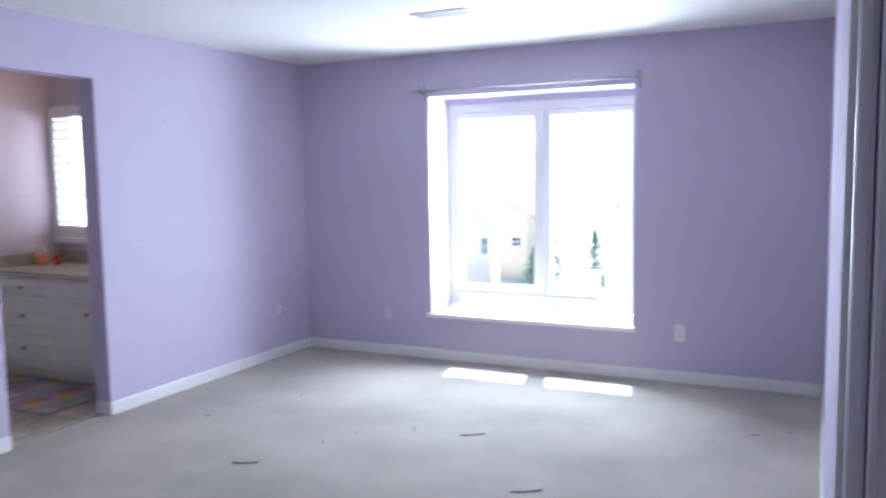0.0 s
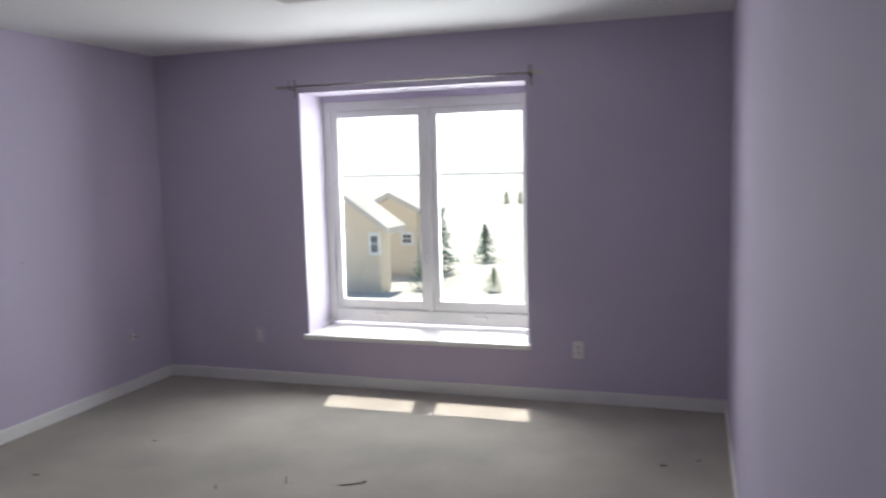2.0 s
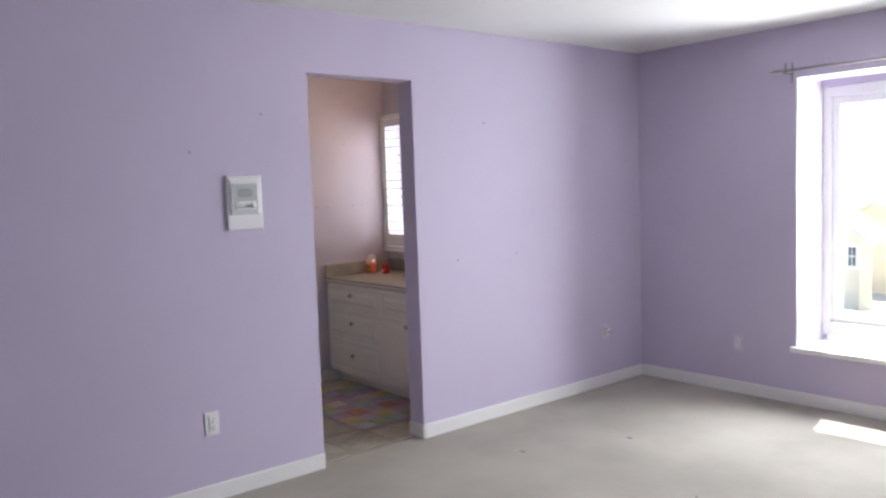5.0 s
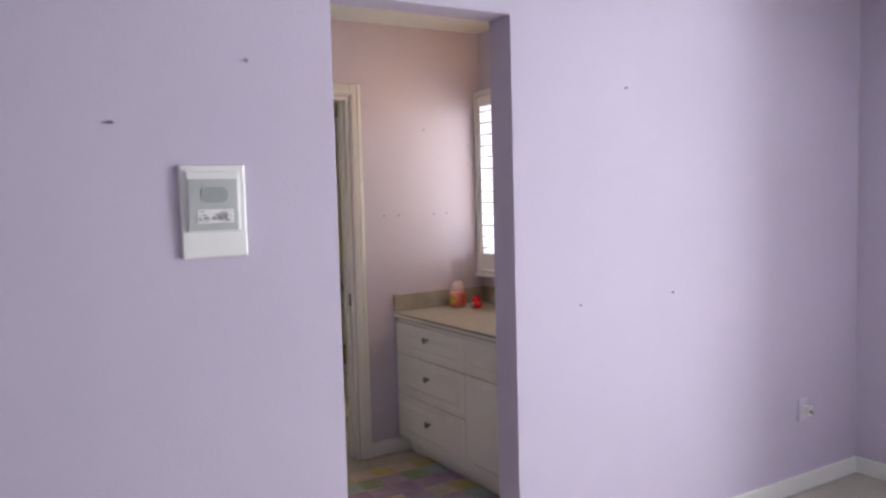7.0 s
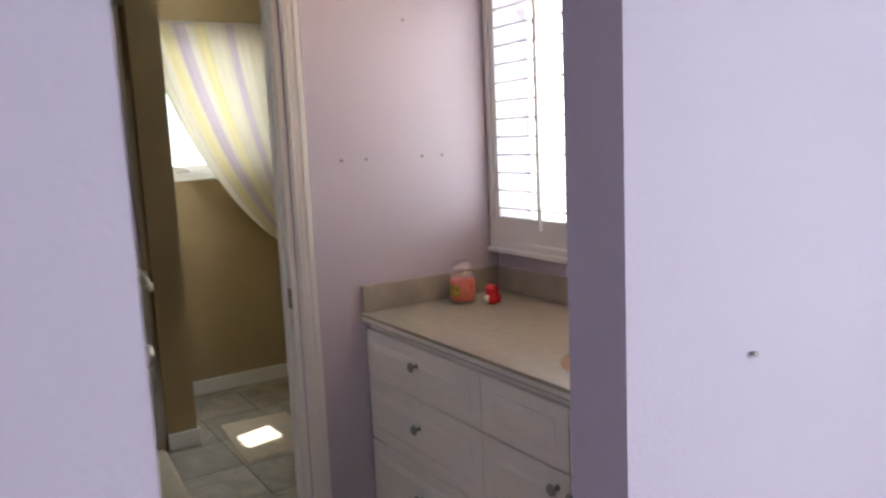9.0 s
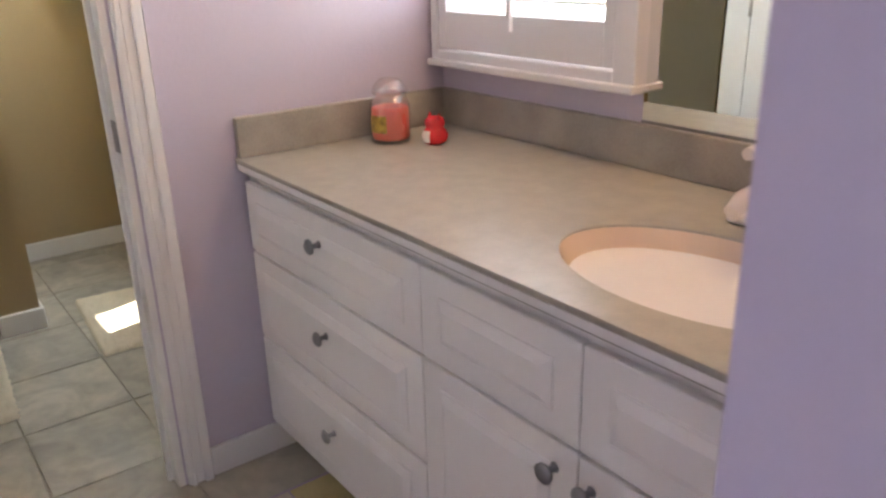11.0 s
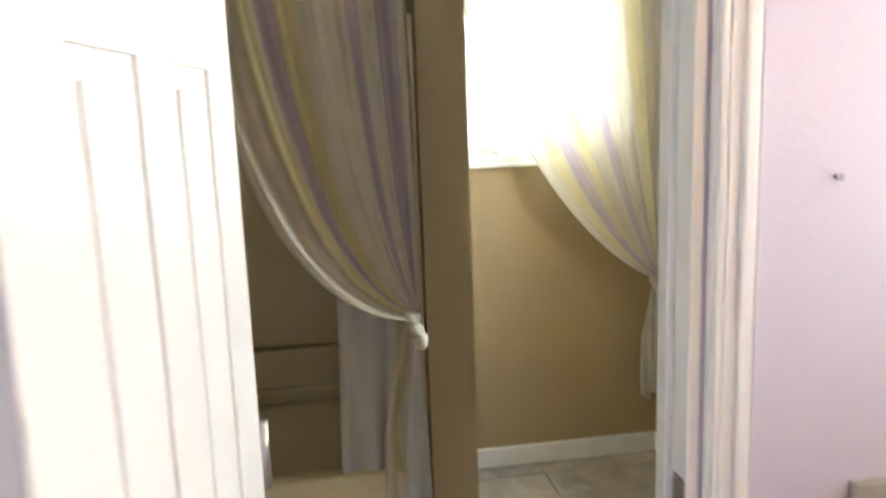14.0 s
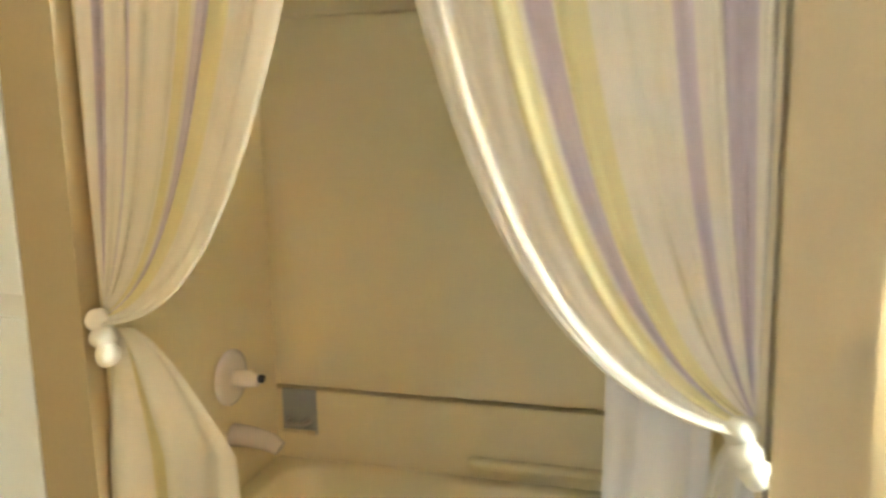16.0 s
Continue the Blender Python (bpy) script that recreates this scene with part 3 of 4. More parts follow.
# ceiling register
vent = thing("ceiling_vent", (-1.94, 4.9, H), "white metal ceiling vent with narrow slats", "vent")
part("frame", boxes((-2.15, -1.79, 4.84, 4.86, H - 0.008, H + 0.0005), (-2.15, -1.79, 4.98, 5.0, H - 0.008, H + 0.0005), (-2.15, -2.13, 4.86, 4.98, H - 0.008, H + 0.0005), (-1.81, -1.79, 4.86, 4.98, H - 0.008, H + 0.0005), bevel=0.002), WHITE, vent)
# Flat dark sheet; its colour stands for the shade behind the slats.
part("dark_backing", boxes((-2.13, -1.81, 4.86, 4.98, H - 0.002, H + 0.0004)), DARK, vent)
for i in range(6):
    y = 4.87 + 0.0195 * i
    part("slat", boxes((-2.13, -1.81, y, y + 0.009, H - 0.007, H - 0.003), bevel=0.001), WHITE, vent)

# flecks and scraps on the carpet
def scrap(x, y, turn, length, width=0.012):
    bm = boxes((-length / 2, length / 2, -width / 2, width / 2, 0.0, 0.004), bevel=0.001)
    bmesh.ops.subdivide_edges(bm, edges=[e for e in bm.edges if e.calc_length() > length * 0.6], cuts=4)
    for v in bm.verts:
        v.co.z += 0.006 * (v.co.x / length) ** 2
        v.co.y += 0.15 * length * (v.co.x / length) ** 2
    bm.transform(pose(x, y, 0.0005, 0, 0, turn))
    return tagged(part("carpet_scrap", bm, CRUMB), "thin dark scrap lying on the carpet", "scrap", "scraps on the carpet")


for x, y, a, l in ((-1.694, 4.665, 35, 0.14), (-2.615, 3.79, 25, 0.13), (-1.138, 4.03, 32, 0.15), (-0.225, 5.29, 5, 0.035), (-0.05, 5.4, 5, 0.025), (-3.1, 4.95, 10, 0.03), (-3.38, 4.35, 10, 0.03), (-2.35, 4.45, -60, 0.05), (-2.42, 4.22, -55, 0.05), (-2.05, 4.62, -60, 0.09)):
    scrap(x, y, a, l, 0.012 if l > 0.1 else 0.006)


def nail(x, y, z, face):
    """A small nail left in a wall."""
    ob = tagged(part("wall_nail", turned([(0.004, -0.002), (0.0035, 0.006), (0.006, 0.0065), (0.006, 0.008)], pose(x, y, z, *face), 10), STEEL), "small bare nail sticking out of painted plaster", "nail", "wall nails")
    return ob


for y, z in ((4.42, 1.045), (4.672, 1.882), (4.927, 1.05), (3.15, 1.89), (2.77, 1.70)):
    nail(WX, y, z, (0, 90, 0))
for y in (4.446, 4.542, 4.774, 4.862):
    nail(VX, y, 1.372, (0, 90, 0))
nail(VX, 4.72, 1.86, (0, 90, 0))

# ---- vanity room things ----
CZ = 0.822
CF, KF = 4.485, 4.516                                # the counter's front edge and the cabinet's face
CE = WX - 0.132
cab = thing("vanity_cabinet", (-4.9, 4.9, 0), "white vanity cabinet with raised-panel drawers and doors", "cabinet")
part("body", boxes((VX + 0.002, CE, KF, VN - 0.002, 0.09, CZ - 0.036)), CABINET, cab)
part("toe_kick", boxes((VX + 0.012, CE, KF + 0.06, KF + 0.08, 0.0, 0.09)), CABINET, cab)


def front(name, x0, x1, z0, z1, knob_x):
    """A raised-panel drawer or door front with its knob."""
    bm = bmesh.new()
    y1 = KF - 0.0005
    box(bm, x0, x1, KF - 0.017, y1, z0, z1, bevel=0.003)
    ob = part(name, bm, CABINET, cab)
    e = 0.05
    pm = bmesh.new()
    tiers = [(0.0, -0.016), (0.003, -0.0205), (0.006, -0.0195), (0.022, -0.0265)]
    loops = [[pm.verts.new((px, KF + d, pz)) for px, pz in ((x0 + e + i, z0 + e * 0.8 + i), (x1 - e - i, z0 + e * 0.8 + i), (x1 - e - i, z1 - e * 0.8 - i), (x0 + e + i, z1 - e * 0.8 - i))] for i, d in tiers]
    for la, lb in zip(loops, loops[1:]):
        for i in range(4):
            pm.faces.new((la[i], la[(i + 1) % 4], lb[(i + 1) % 4], lb[i]))
    pm.faces.new(loops[-1])
    part("raised_panel", pm, CABINET, ob)
    if knob_x is not None:
        kx, kz = knob_x
        part("knob", turned([(0.009, 0), (0.006, 0.004), (0.005, 0.014), (0.009, 0.018), (0.0165, 0.021), (0.017, 0.025), (0.012, 0.029), (0.004, 0.030)], pose(kx, KF - 0.0255, kz, 90, 0, 0), 18), STEEL, ob, "grey metal knob")
    return ob


A0, A1, A2, A3 = VX + 0.01, -4.92, -4.54, CE - 0.006
front("drawer", A0, A1 - 0.0015, 0.592, 0.765, (-5.266, 0.708))
front("drawer", A0, A1 - 0.0015, 0.358, 0.585, (-5.266, 0.496))
front("drawer", A0, A1 - 0.0015, 0.100, 0.351, (-5.266, 0.25))
front("false_front", A1 + 0.0015, A2 - 0.0015, 0.592, 0.765, None)
front("false_front", A2 + 0.0015, A3, 0.592, 0.765, None)
front("door", A1 + 0.0015, A2 - 0.0015, 0.100, 0.585, (-4.578, 0.548))
front("door", A2 + 0.0015, A3, 0.100, 0.585, (-4.505, 0.548))

# worktop with an oval basin
SX, SYC, SA, SB = -4.515, 4.715, 0.24, 0.158
bm = bmesh.new()
n = 64
ring = [(SX + SA * math.cos(2 * math.pi * i / n), SYC + SB * math.sin(2 * math.pi * i / n)) for i in range(n)]


def rim_point(i):
    """Where the ray from the basin's middle leaves the worktop."""
    c, s = math.cos(2 * math.pi * i / n), math.sin(2 * math.pi * i / n)
    k = min(((CE - SX) / c if c > 1e-6 else (VX + 0.001 - SX) / c if c < -1e-6 else 9), ((VN - 0.001 - SYC) / s if s > 1e-6 else (CF - SYC) / s if s < -1e-6 else 9))
    return (SX + k * c, SYC + k * s)


vi = [bm.verts.new((x, y, CZ)) for x, y in ring]
vl = [bm.verts.new((x, y, CZ - 0.03)) for x, y in ring]
vo = [bm.verts.new((*rim_point(i), CZ)) for i in range(n)]
for i in range(n):
    j = (i + 1) % n
    bm.faces.new((vi[j], vi[i], vo[i], vo[j]))
    bm.faces.new((vi[i], vi[j], vl[j], vl[i]))
for cx, cy in ((VX + 0.001, VN - 0.001), (CE, VN - 0.001), (VX + 0.001, CF), (CE, CF)):
    k = min(range(n), key=lambda i: abs(math.atan2(cy - SYC, cx - SX) - math.atan2(vo[i].co.y - SYC, vo[i].co.x - SX)))
    ps = sorted(range(n), key=lambda i: (vo[i].co.x - cx) ** 2 + (vo[i].co.y - cy) ** 2)
    best = [i for i in ps[:3]]
    for i in range(n):
        j = (i + 1) % n
        p, q = vo[i].co, vo[j].co
        if abs(p.x - q.x) > 1e-4 and abs(p.y - q.y) > 1e-4 and min(abs(p.x - cx), abs(q.x - cx)) < 1e-4 and min(abs(p.y - cy), abs(q.y - cy)) < 1e-4:
            v = bm.verts.new((cx, cy, CZ))
            bm.faces.new((vo[j], vo[i], v))
bmesh.ops.recalc_face_normals(bm, faces=bm.faces)
top = thing("vanity_counter", (-4.9, 4.9, CZ - 0.036), "taupe speckled vanity counter with an oval basin", "counter")
part("worktop", bm, COUNTER, top)
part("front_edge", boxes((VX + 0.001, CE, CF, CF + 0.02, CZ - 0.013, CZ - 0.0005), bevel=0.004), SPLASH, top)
part("edge_strip", boxes((VX + 0.001, CE, CF + 0.003, CF + 0.02, CZ - 0.029, CZ - 0.0135), bevel=0.002), CABINET, top, "pale strip under the counter edge")
# Thin taupe strip that draws a dark line below the edge.
part("taupe_strip", boxes((VX + 0.001, CE, CF + 0.012, KF - 0.001, CZ - 0.036, CZ - 0.0295)), SPLASH, top)
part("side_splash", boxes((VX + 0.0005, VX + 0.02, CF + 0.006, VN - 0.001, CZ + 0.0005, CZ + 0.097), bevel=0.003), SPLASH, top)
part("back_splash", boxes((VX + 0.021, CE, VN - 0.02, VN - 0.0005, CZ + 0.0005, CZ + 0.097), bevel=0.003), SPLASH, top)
bm = bmesh.new()
rows = [(1.012, -0.001), (0.985, -0.008), (0.95, -0.025), (0.86, -0.06), (0.66, -0.10), (0.38, -0.125), (0.1, -0.132)]
rings = [[bm.verts.new((SX + k * SA * math.cos(2 * math.pi * i / 48), SYC + k * SB * math.sin(2 * math.pi * i / 48), CZ + d)) for i in range(48)] for k, d in rows]
for a, b in zip(rings, rings[1:]):
    for i in range(48):
        bm.faces.new((a[i], a[(i + 1) % 48], b[(i + 1) % 48], b[i])).smooth = True
bm.faces.new(rings[-1])
basin = part("basin", bm, CERAMIC, top, "almond coloured oval basin")
part("drain", turned([(0.022, CZ - 0.1315), (0.022, CZ - 0.128), (0.012, CZ - 0.126)], pose(SX, SYC, 0), 20), NICKEL, basin)


# the basin's tap
FX, FY = -4.545, 4.955
tap = thing("basin_tap", (FX, FY, CZ), "white single-lever basin tap on the counter", "tap")
part("base_plate", boxes((FX - 0.075, FX + 0.075, FY - 0.028, FY + 0.028, CZ, CZ + 0.022), bevel=0.01), FAUCETW, tap)
part("body", turned([(0.03, CZ + 0.02), (0.027, CZ + 0.05), (0.026, CZ + 0.085), (0.018, CZ + 0.1)], pose(FX, FY, 0), 22), FAUCETW, tap)
part("spout", tube([(FX, FY, CZ + 0.06), (FX, FY - 0.05, CZ + 0.075), (FX, FY - 0.10, CZ + 0.072), (FX, FY - 0.125, CZ + 0.055)], [0.02, 0.018, 0.016, 0.014]), FAUCETW, tap)
part("lever", tube([(FX, FY, CZ + 0.095), (FX, FY - 0.03, CZ + 0.125), (FX, FY - 0.075, CZ + 0.145), (FX, FY - 0.10, CZ + 0.145)], [0.022, 0.018, 0.013, 0.010]), FAUCETW, tap)

# mirror
mir = thing("wall_mirror", (-4.5, VN, CZ + 0.1), "frameless wall mirror standing on the backsplash", "mirror")
part("mirror_glass", boxes((-4.95, CE - 0.002, VN - 0.006, VN - 0.001, CZ + 0.1, 2.0), bevel=0.0015), MIRROR, mir)
part("bottom_channel", boxes((-4.95, CE - 0.002, VN - 0.009, VN - 0.0005, CZ + 0.0975, CZ + 0.104)), STEEL, mir)

# the lit bar over the mirror
bar = thing("vanity_light", (-4.5, VN, 2.1), "warm lit globe-bulb light bar over the mirror", "wall lamp")
part("back_plate", boxes((-4.85, -4.15, VN - 0.03, VN - 0.0005, 2.07, 2.17), bevel=0.006), NICKEL, bar)
BULB = bpy.data.materials.new("warm_bulb")
BULB.use_nodes = True
BULB.node_tree.nodes["Principled BSDF"].inputs["Emission Color"].default_value = (1.0, 0.62, 0.32, 1)
BULB.node_tree.nodes["Principled BSDF"].inputs["Emission Strength"].default_value = BULBS
for i in range(4):
    bm = bmesh.new()
    bmesh.ops.create_uvsphere(bm, u_segments=20, v_segments=12, radius=0.042, matrix=Matrix.Translation((-4.77 + 0.18 * i, VN - 0.085, 2.12)))
    for f in bm.faces:
        f.smooth = True
    part("bulb", bm, BULB, bar, "glowing round bulb")
    part("socket", turned([(0.02, 0), (0.02, 0.025)], pose(-4.77 + 0.18 * i, VN - 0.03, 2.12, 90), 14), NICKEL, bar)

# plantation shutters
S0, S1, SZ0, SZ1 = -5.638, -4.945, 0.995, 2.09
sh = thing("window_shutter", ((S0 + S1) / 2, VN, SZ0), "white plantation shutter with open louvres over the window", "shutters")
part("shutter_frame", boxes((S0, S0 + 0.028, VN - 0.045, VN, SZ0, SZ1), (S1 - 0.06, S1, VN - 0.045, VN, SZ0, SZ1), (S0 + 0.028, S1 - 0.06, VN - 0.045, VN, SZ0, SZ0 + 0.03), (S0 + 0.028, S1 - 0.06, VN - 0.045, VN, SZ1 - 0.03, SZ1), bevel=0.004), WHITE, sh)
part("sill_cap", boxes((S0 - 0.004, S1 + 0.006, VN - 0.058, VN, SZ0 - 0.012, SZ0 + 0.006), bevel=0.004), WHITE, sh)
a, b, z0, z1, w = S0 + 0.03, S1 - 0.062, SZ0 + 0.034, SZ1 - 0.033, 0.03
for n_, sp_ in (("stile", (a, a + w, VN - 0.04, VN - 0.014, z0, z1)), ("stile", (b - w, b, VN - 0.04, VN - 0.014, z0, z1)), ("rail", (a + w, b - w, VN - 0.04, VN - 0.014, z0, z0 + 0.095)), ("rail", (a + w, b - w, VN - 0.04, VN - 0.014, z1 - 0.06, z1))):
    part(n_, boxes(sp_, bevel=0.003), WHITE, sh)
k = 13
for i in range(k):
    z = z0 + 0.095 + (z1 - 0.06 - z0 - 0.095) * (i + 0.5) / k
    bm = boxes((a + w + 0.001, b - w - 0.001, -0.028, 0.028, -0.0035, 0.0035), bevel=0.0025)
    bm.transform(Matrix.Translation((0, VN - 0.027, z)) @ Matrix.Rotation(radians(-4), 4, "X"))
    part("louvre", bm, WHITE, sh)
part("tilt_rod", boxes(((a + b) / 2 - 0.007, (a + b) / 2 + 0.007, VN - 0.068, VN - 0.056, z0 + 0.06, z1 - 0.04), bevel=0.002), WHITE, sh)

# candle jar and figurine
JX, JY = -5.535, 4.86
jar = thing("candle_jar", (JX, JY, CZ), "lidded glass jar holding a coral candle", "candle")
part("wax", turned([(0.043, CZ + 0.008), (0.047, CZ + 0.014), (0.047, CZ + 0.085), (0.042, CZ + 0.09)], pose(JX, JY, 0), 32), WAX, jar, "coral red wax")
part("glass_jar", turned([(0.046, CZ), (0.0505, CZ + 0.006), (0.0505, CZ + 0.095), (0.044, CZ + 0.11), (0.040, CZ + 0.114), (0.040, CZ + 0.122)], pose(JX, JY, 0), 32), JAR, jar)
part("lid", turned([(0.043, CZ + 0.122), (0.044, CZ + 0.128), (0.042, CZ + 0.136), (0.032, CZ + 0.15), (0.022, CZ + 0.157), (0.004, CZ + 0.159)], pose(JX, JY, 0), 32), JAR, jar, "clear glass lid")
bm = bmesh.new()
pts = []
for i in range(9):
    a = radians(-105 + 60 * i / 8)
    for z in (CZ + 0.03, CZ + 0.072):
        pts.append(bm.verts.new((JX + 0.0512 * math.cos(a), JY + 0.0512 * math.sin(a), z)))
for i in range(8):
    bm.faces.new((pts[2 * i], pts[2 * i + 2], pts[2 * i + 3], pts[2 * i + 1]))
LABELM = material("dark_fruit_label", (0.45, 0.30, 0.05), 0.5, vary=0.3, scale=45, fine=120, bump=0, second=(0.03, 0.02, 0.02))
part("label_sticker", bm, LABELM, jar, "dark and yellow paper label")
QX, QY = -5.437, 4.925
bm = turned([(0.02, CZ), (0.031, CZ + 0.008), (0.034, CZ + 0.022), (0.028, CZ + 0.036), (0.022, CZ + 0.041), (0.026, CZ + 0.05), (0.025, CZ + 0.06), (0.016, CZ + 0.068), (0.004, CZ + 0.07)], pose(QX, QY, 0), 24)
for s in (-1, 1):
    lathe(bm, [(0.008, 0), (0.005, 0.012), (0.001, 0.02)], pose(QX + 0.018 * s, QY, CZ + 0.058), 10)
fig = tagged(part("owl_figurine", bm, RED), "small glossy red figurine with pale belly", "figurine")
fig.data.materials.append(CREAM)
for p in fig.data.polygons:
    c = p.center
    if c.y < QY - 0.012 and abs(c.x - QX + 0.004) < 0.019 and CZ + 0.006 < c.z < CZ + 0.034:
        p.material_index = 1

# patchwork bath mat
mat_m = material("lavender_mat", (0.42, 0.34, 0.45), 0.95, vary=0.1, scale=8, fine=200, bump=0.8, dist=0.006, spec=0.1)
bmat = thing("bath_mat", (-4.9, 4.25, 0), "patchwork bath mat in muted colours before the vanity", "mat")
part("mat_base", boxes((-5.45, -4.34, 3.92, 4.57, 0.001, 0.012), bevel=0.005), mat_m, bmat)
PATCH = [material("patch_cloth", c, 0.95, vary=0.12, scale=9, fine=200, bump=0.8, dist=0.005, spec=0.1) for c in ((0.50, 0.42, 0.22), (0.46, 0.26, 0.18), (0.36, 0.42, 0.40), (0.55, 0.48, 0.40), (0.40, 0.30, 0.42), (0.30, 0.36, 0.24))]
for i in range(8):
    for j in range(5):
        if not (0 < i < 7 and 0 < j < 4) or (i + j) % 2 == 0:
            x, y = -5.435 + i * 0.136, 3.93 + j * 0.127
            part("patch", boxes((x, x + 0.13, y, y + 0.122, 0.011, 0.016), bevel=0.002), PATCH[(i * 2 + j * 3) % 6], bmat)


# ---- tub room things ----
TUBZ = 0.385
tub = thing("bathtub", (-7.3, 3.32, 0), "almond acrylic bathtub in an alcove", "bathtub")
B0, B1, BY0, BY1 = TW + 0.03, PX - 0.03, QY1 + 0.002, PY0 - 0.002
part("apron", boxes((B1 - 0.03, B1, BY0, BY1, 0, TUBZ - 0.03), bevel=0.006), ACRYLIC, tub)
bm = bmesh.new()


def tub_ring(inset, z, r):
    x0, x1, y0, y1 = B0 + inset, B1 - inset * 0.8, BY0 + inset * 1.1, BY1 - inset * 1.3
    pts = []
    for cx, cy, a0 in ((x1 - r, y1 - r, 0), (x0 + r, y1 - r, 90), (x0 + r, y0 + r, 180), (x1 - r, y0 + r, 270)):
        for k in range(7):
            a = radians(a0 + 15 * k)
            pts.append(bm.verts.new((cx + r * math.cos(a), cy + r * math.sin(a), z)))
    return pts


rings = [tub_ring(i, z, r) for i, z, r in ((0.0, TUBZ - 0.04, 0.005), (0.0, TUBZ - 0.006, 0.005), (0.006, TUBZ, 0.008), (0.06, TUBZ, 0.09), (0.075, TUBZ - 0.01, 0.10), (0.10, TUBZ - 0.15, 0.12), (0.13, 0.12, 0.13), (0.2, 0.07, 0.12))]
for a, b in zip(rings, rings[1:]):
    for i in range(28):
        bm.faces.new((a[i], a[(i + 1) % 28], b[(i + 1) % 28], b[i])).smooth = True
bm.faces.new(rings[-1])
part("shell", bm, ACRYLIC, tub)
sur = thing("tub_surround", (TW, 3.55, TUBZ), "almond panels around the tub with a moulded ledge", "wall panel", kind="structure")
SURZ, LEDZ = 1.755, 0.60
part("back_panel", boxes((TW, TW + 0.055, BY0, BY1, LEDZ + 0.008, SURZ), bevel=0.006), ACRYLIC, sur)
part("lower_panel", boxes((TW, TW + 0.062, BY0, BY1, TUBZ + 0.001, LEDZ), bevel=0.006), ACRYLIC, sur)
part("moulded_ledge", boxes((TW + 0.06, TW + 0.10, 3.35, BY1 - 0.022, TUBZ + 0.04, TUBZ + 0.07), bevel=0.012), ACRYLIC, sur)
part("tap_end_panel", boxes((TW + 0.056, B1 - 0.02, BY0, BY0 + 0.02, TUBZ + 0.001, SURZ), bevel=0.006), ACRYLIC, sur)
part("far_end_panel", boxes((TW + 0.056, B1 - 0.02, BY1 - 0.02, BY1, TUBZ + 0.001, SURZ), bevel=0.006), ACRYLIC, sur)
part("top_rim", boxes((TW, TW + 0.07, BY0, BY1, SURZ - 0.11, SURZ), bevel=0.01), ACRYLIC, sur)
sd = thing("soap_dish", (TW + 0.06, 2.84, 0.46), "recessed soap dish in the tub panel", "soap dish")
# Flat grey plate, no hollow: the niche's shade is in its colour.
part("recess", boxes((TW + 0.055, TW + 0.064, 2.785, 2.895, 0.465, 0.60), bevel=0.003), GREYD, sd)
part("bar", tube([(TW + 0.062, 2.81, 0.505), (TW + 0.098, 2.815, 0.505), (TW + 0.098, 2.865, 0.505), (TW + 0.062, 2.87, 0.505)], 0.008), NICKEL, sd)
part("lip", boxes((TW + 0.06, TW + 0.09, 2.79, 2.89, 0.467, 0.478), bevel=0.003), ACRYLIC, sd)
VY = BY0 + 0.021
valve = thing("shower_valve", (-7.38, VY, 0.71), "white round shower valve with a lever", "valve")
part("escutcheon", turned([(0.075, 0), (0.075, 0.006), (0.06, 0.014), (0.03, 0.018)], pose(-7.38, VY, 0.71, -90), 30), FAUCETW, valve)
part("handle", tube([(-7.38, VY + 0.015, 0.71), (-7.38, VY + 0.06, 0.71), (-7.38, VY + 0.085, 0.705)], [0.026, 0.022, 0.014]), FAUCETW, valve)
part("tip", turned([(0.011, 0), (0.011, 0.012)], pose(-7.38, VY + 0.085, 0.713, -90), 14), DARK, valve)
spt = thing("tub_spout", (-7.38, VY, 0.47), "almond tub spout above the tub", "tap")
part("spout", tube([(-7.38, VY - 0.002, 0.55), (-7.38, VY + 0.05, 0.55), (-7.38, VY + 0.11, 0.54), (-7.38, VY + 0.135, 0.525)], [0.032, 0.028, 0.025, 0.02]), FAUCETW, spt)
part("overflow_plate", turned([(0.035, 0), (0.033, 0.006), (0.01, 0.01)], pose(-7.3, BY0 + 0.105, 0.30, -80), 24), STEEL, tub, "steel overflow plate")


# ---- curtains ----
def bez(p, s):
    a, b, c, d = p
    return tuple((1 - s) ** 3 * a[k] + 3 * (1 - s) ** 2 * s * b[k] + 3 * (1 - s) * s * s * c[k] + s ** 3 * d[k] for k in (0, 1))


def lerp2(p, q, u):
    return tuple(tuple(a + (b - a) * u for a, b in zip(m, n)) for m, n in zip(p, q))


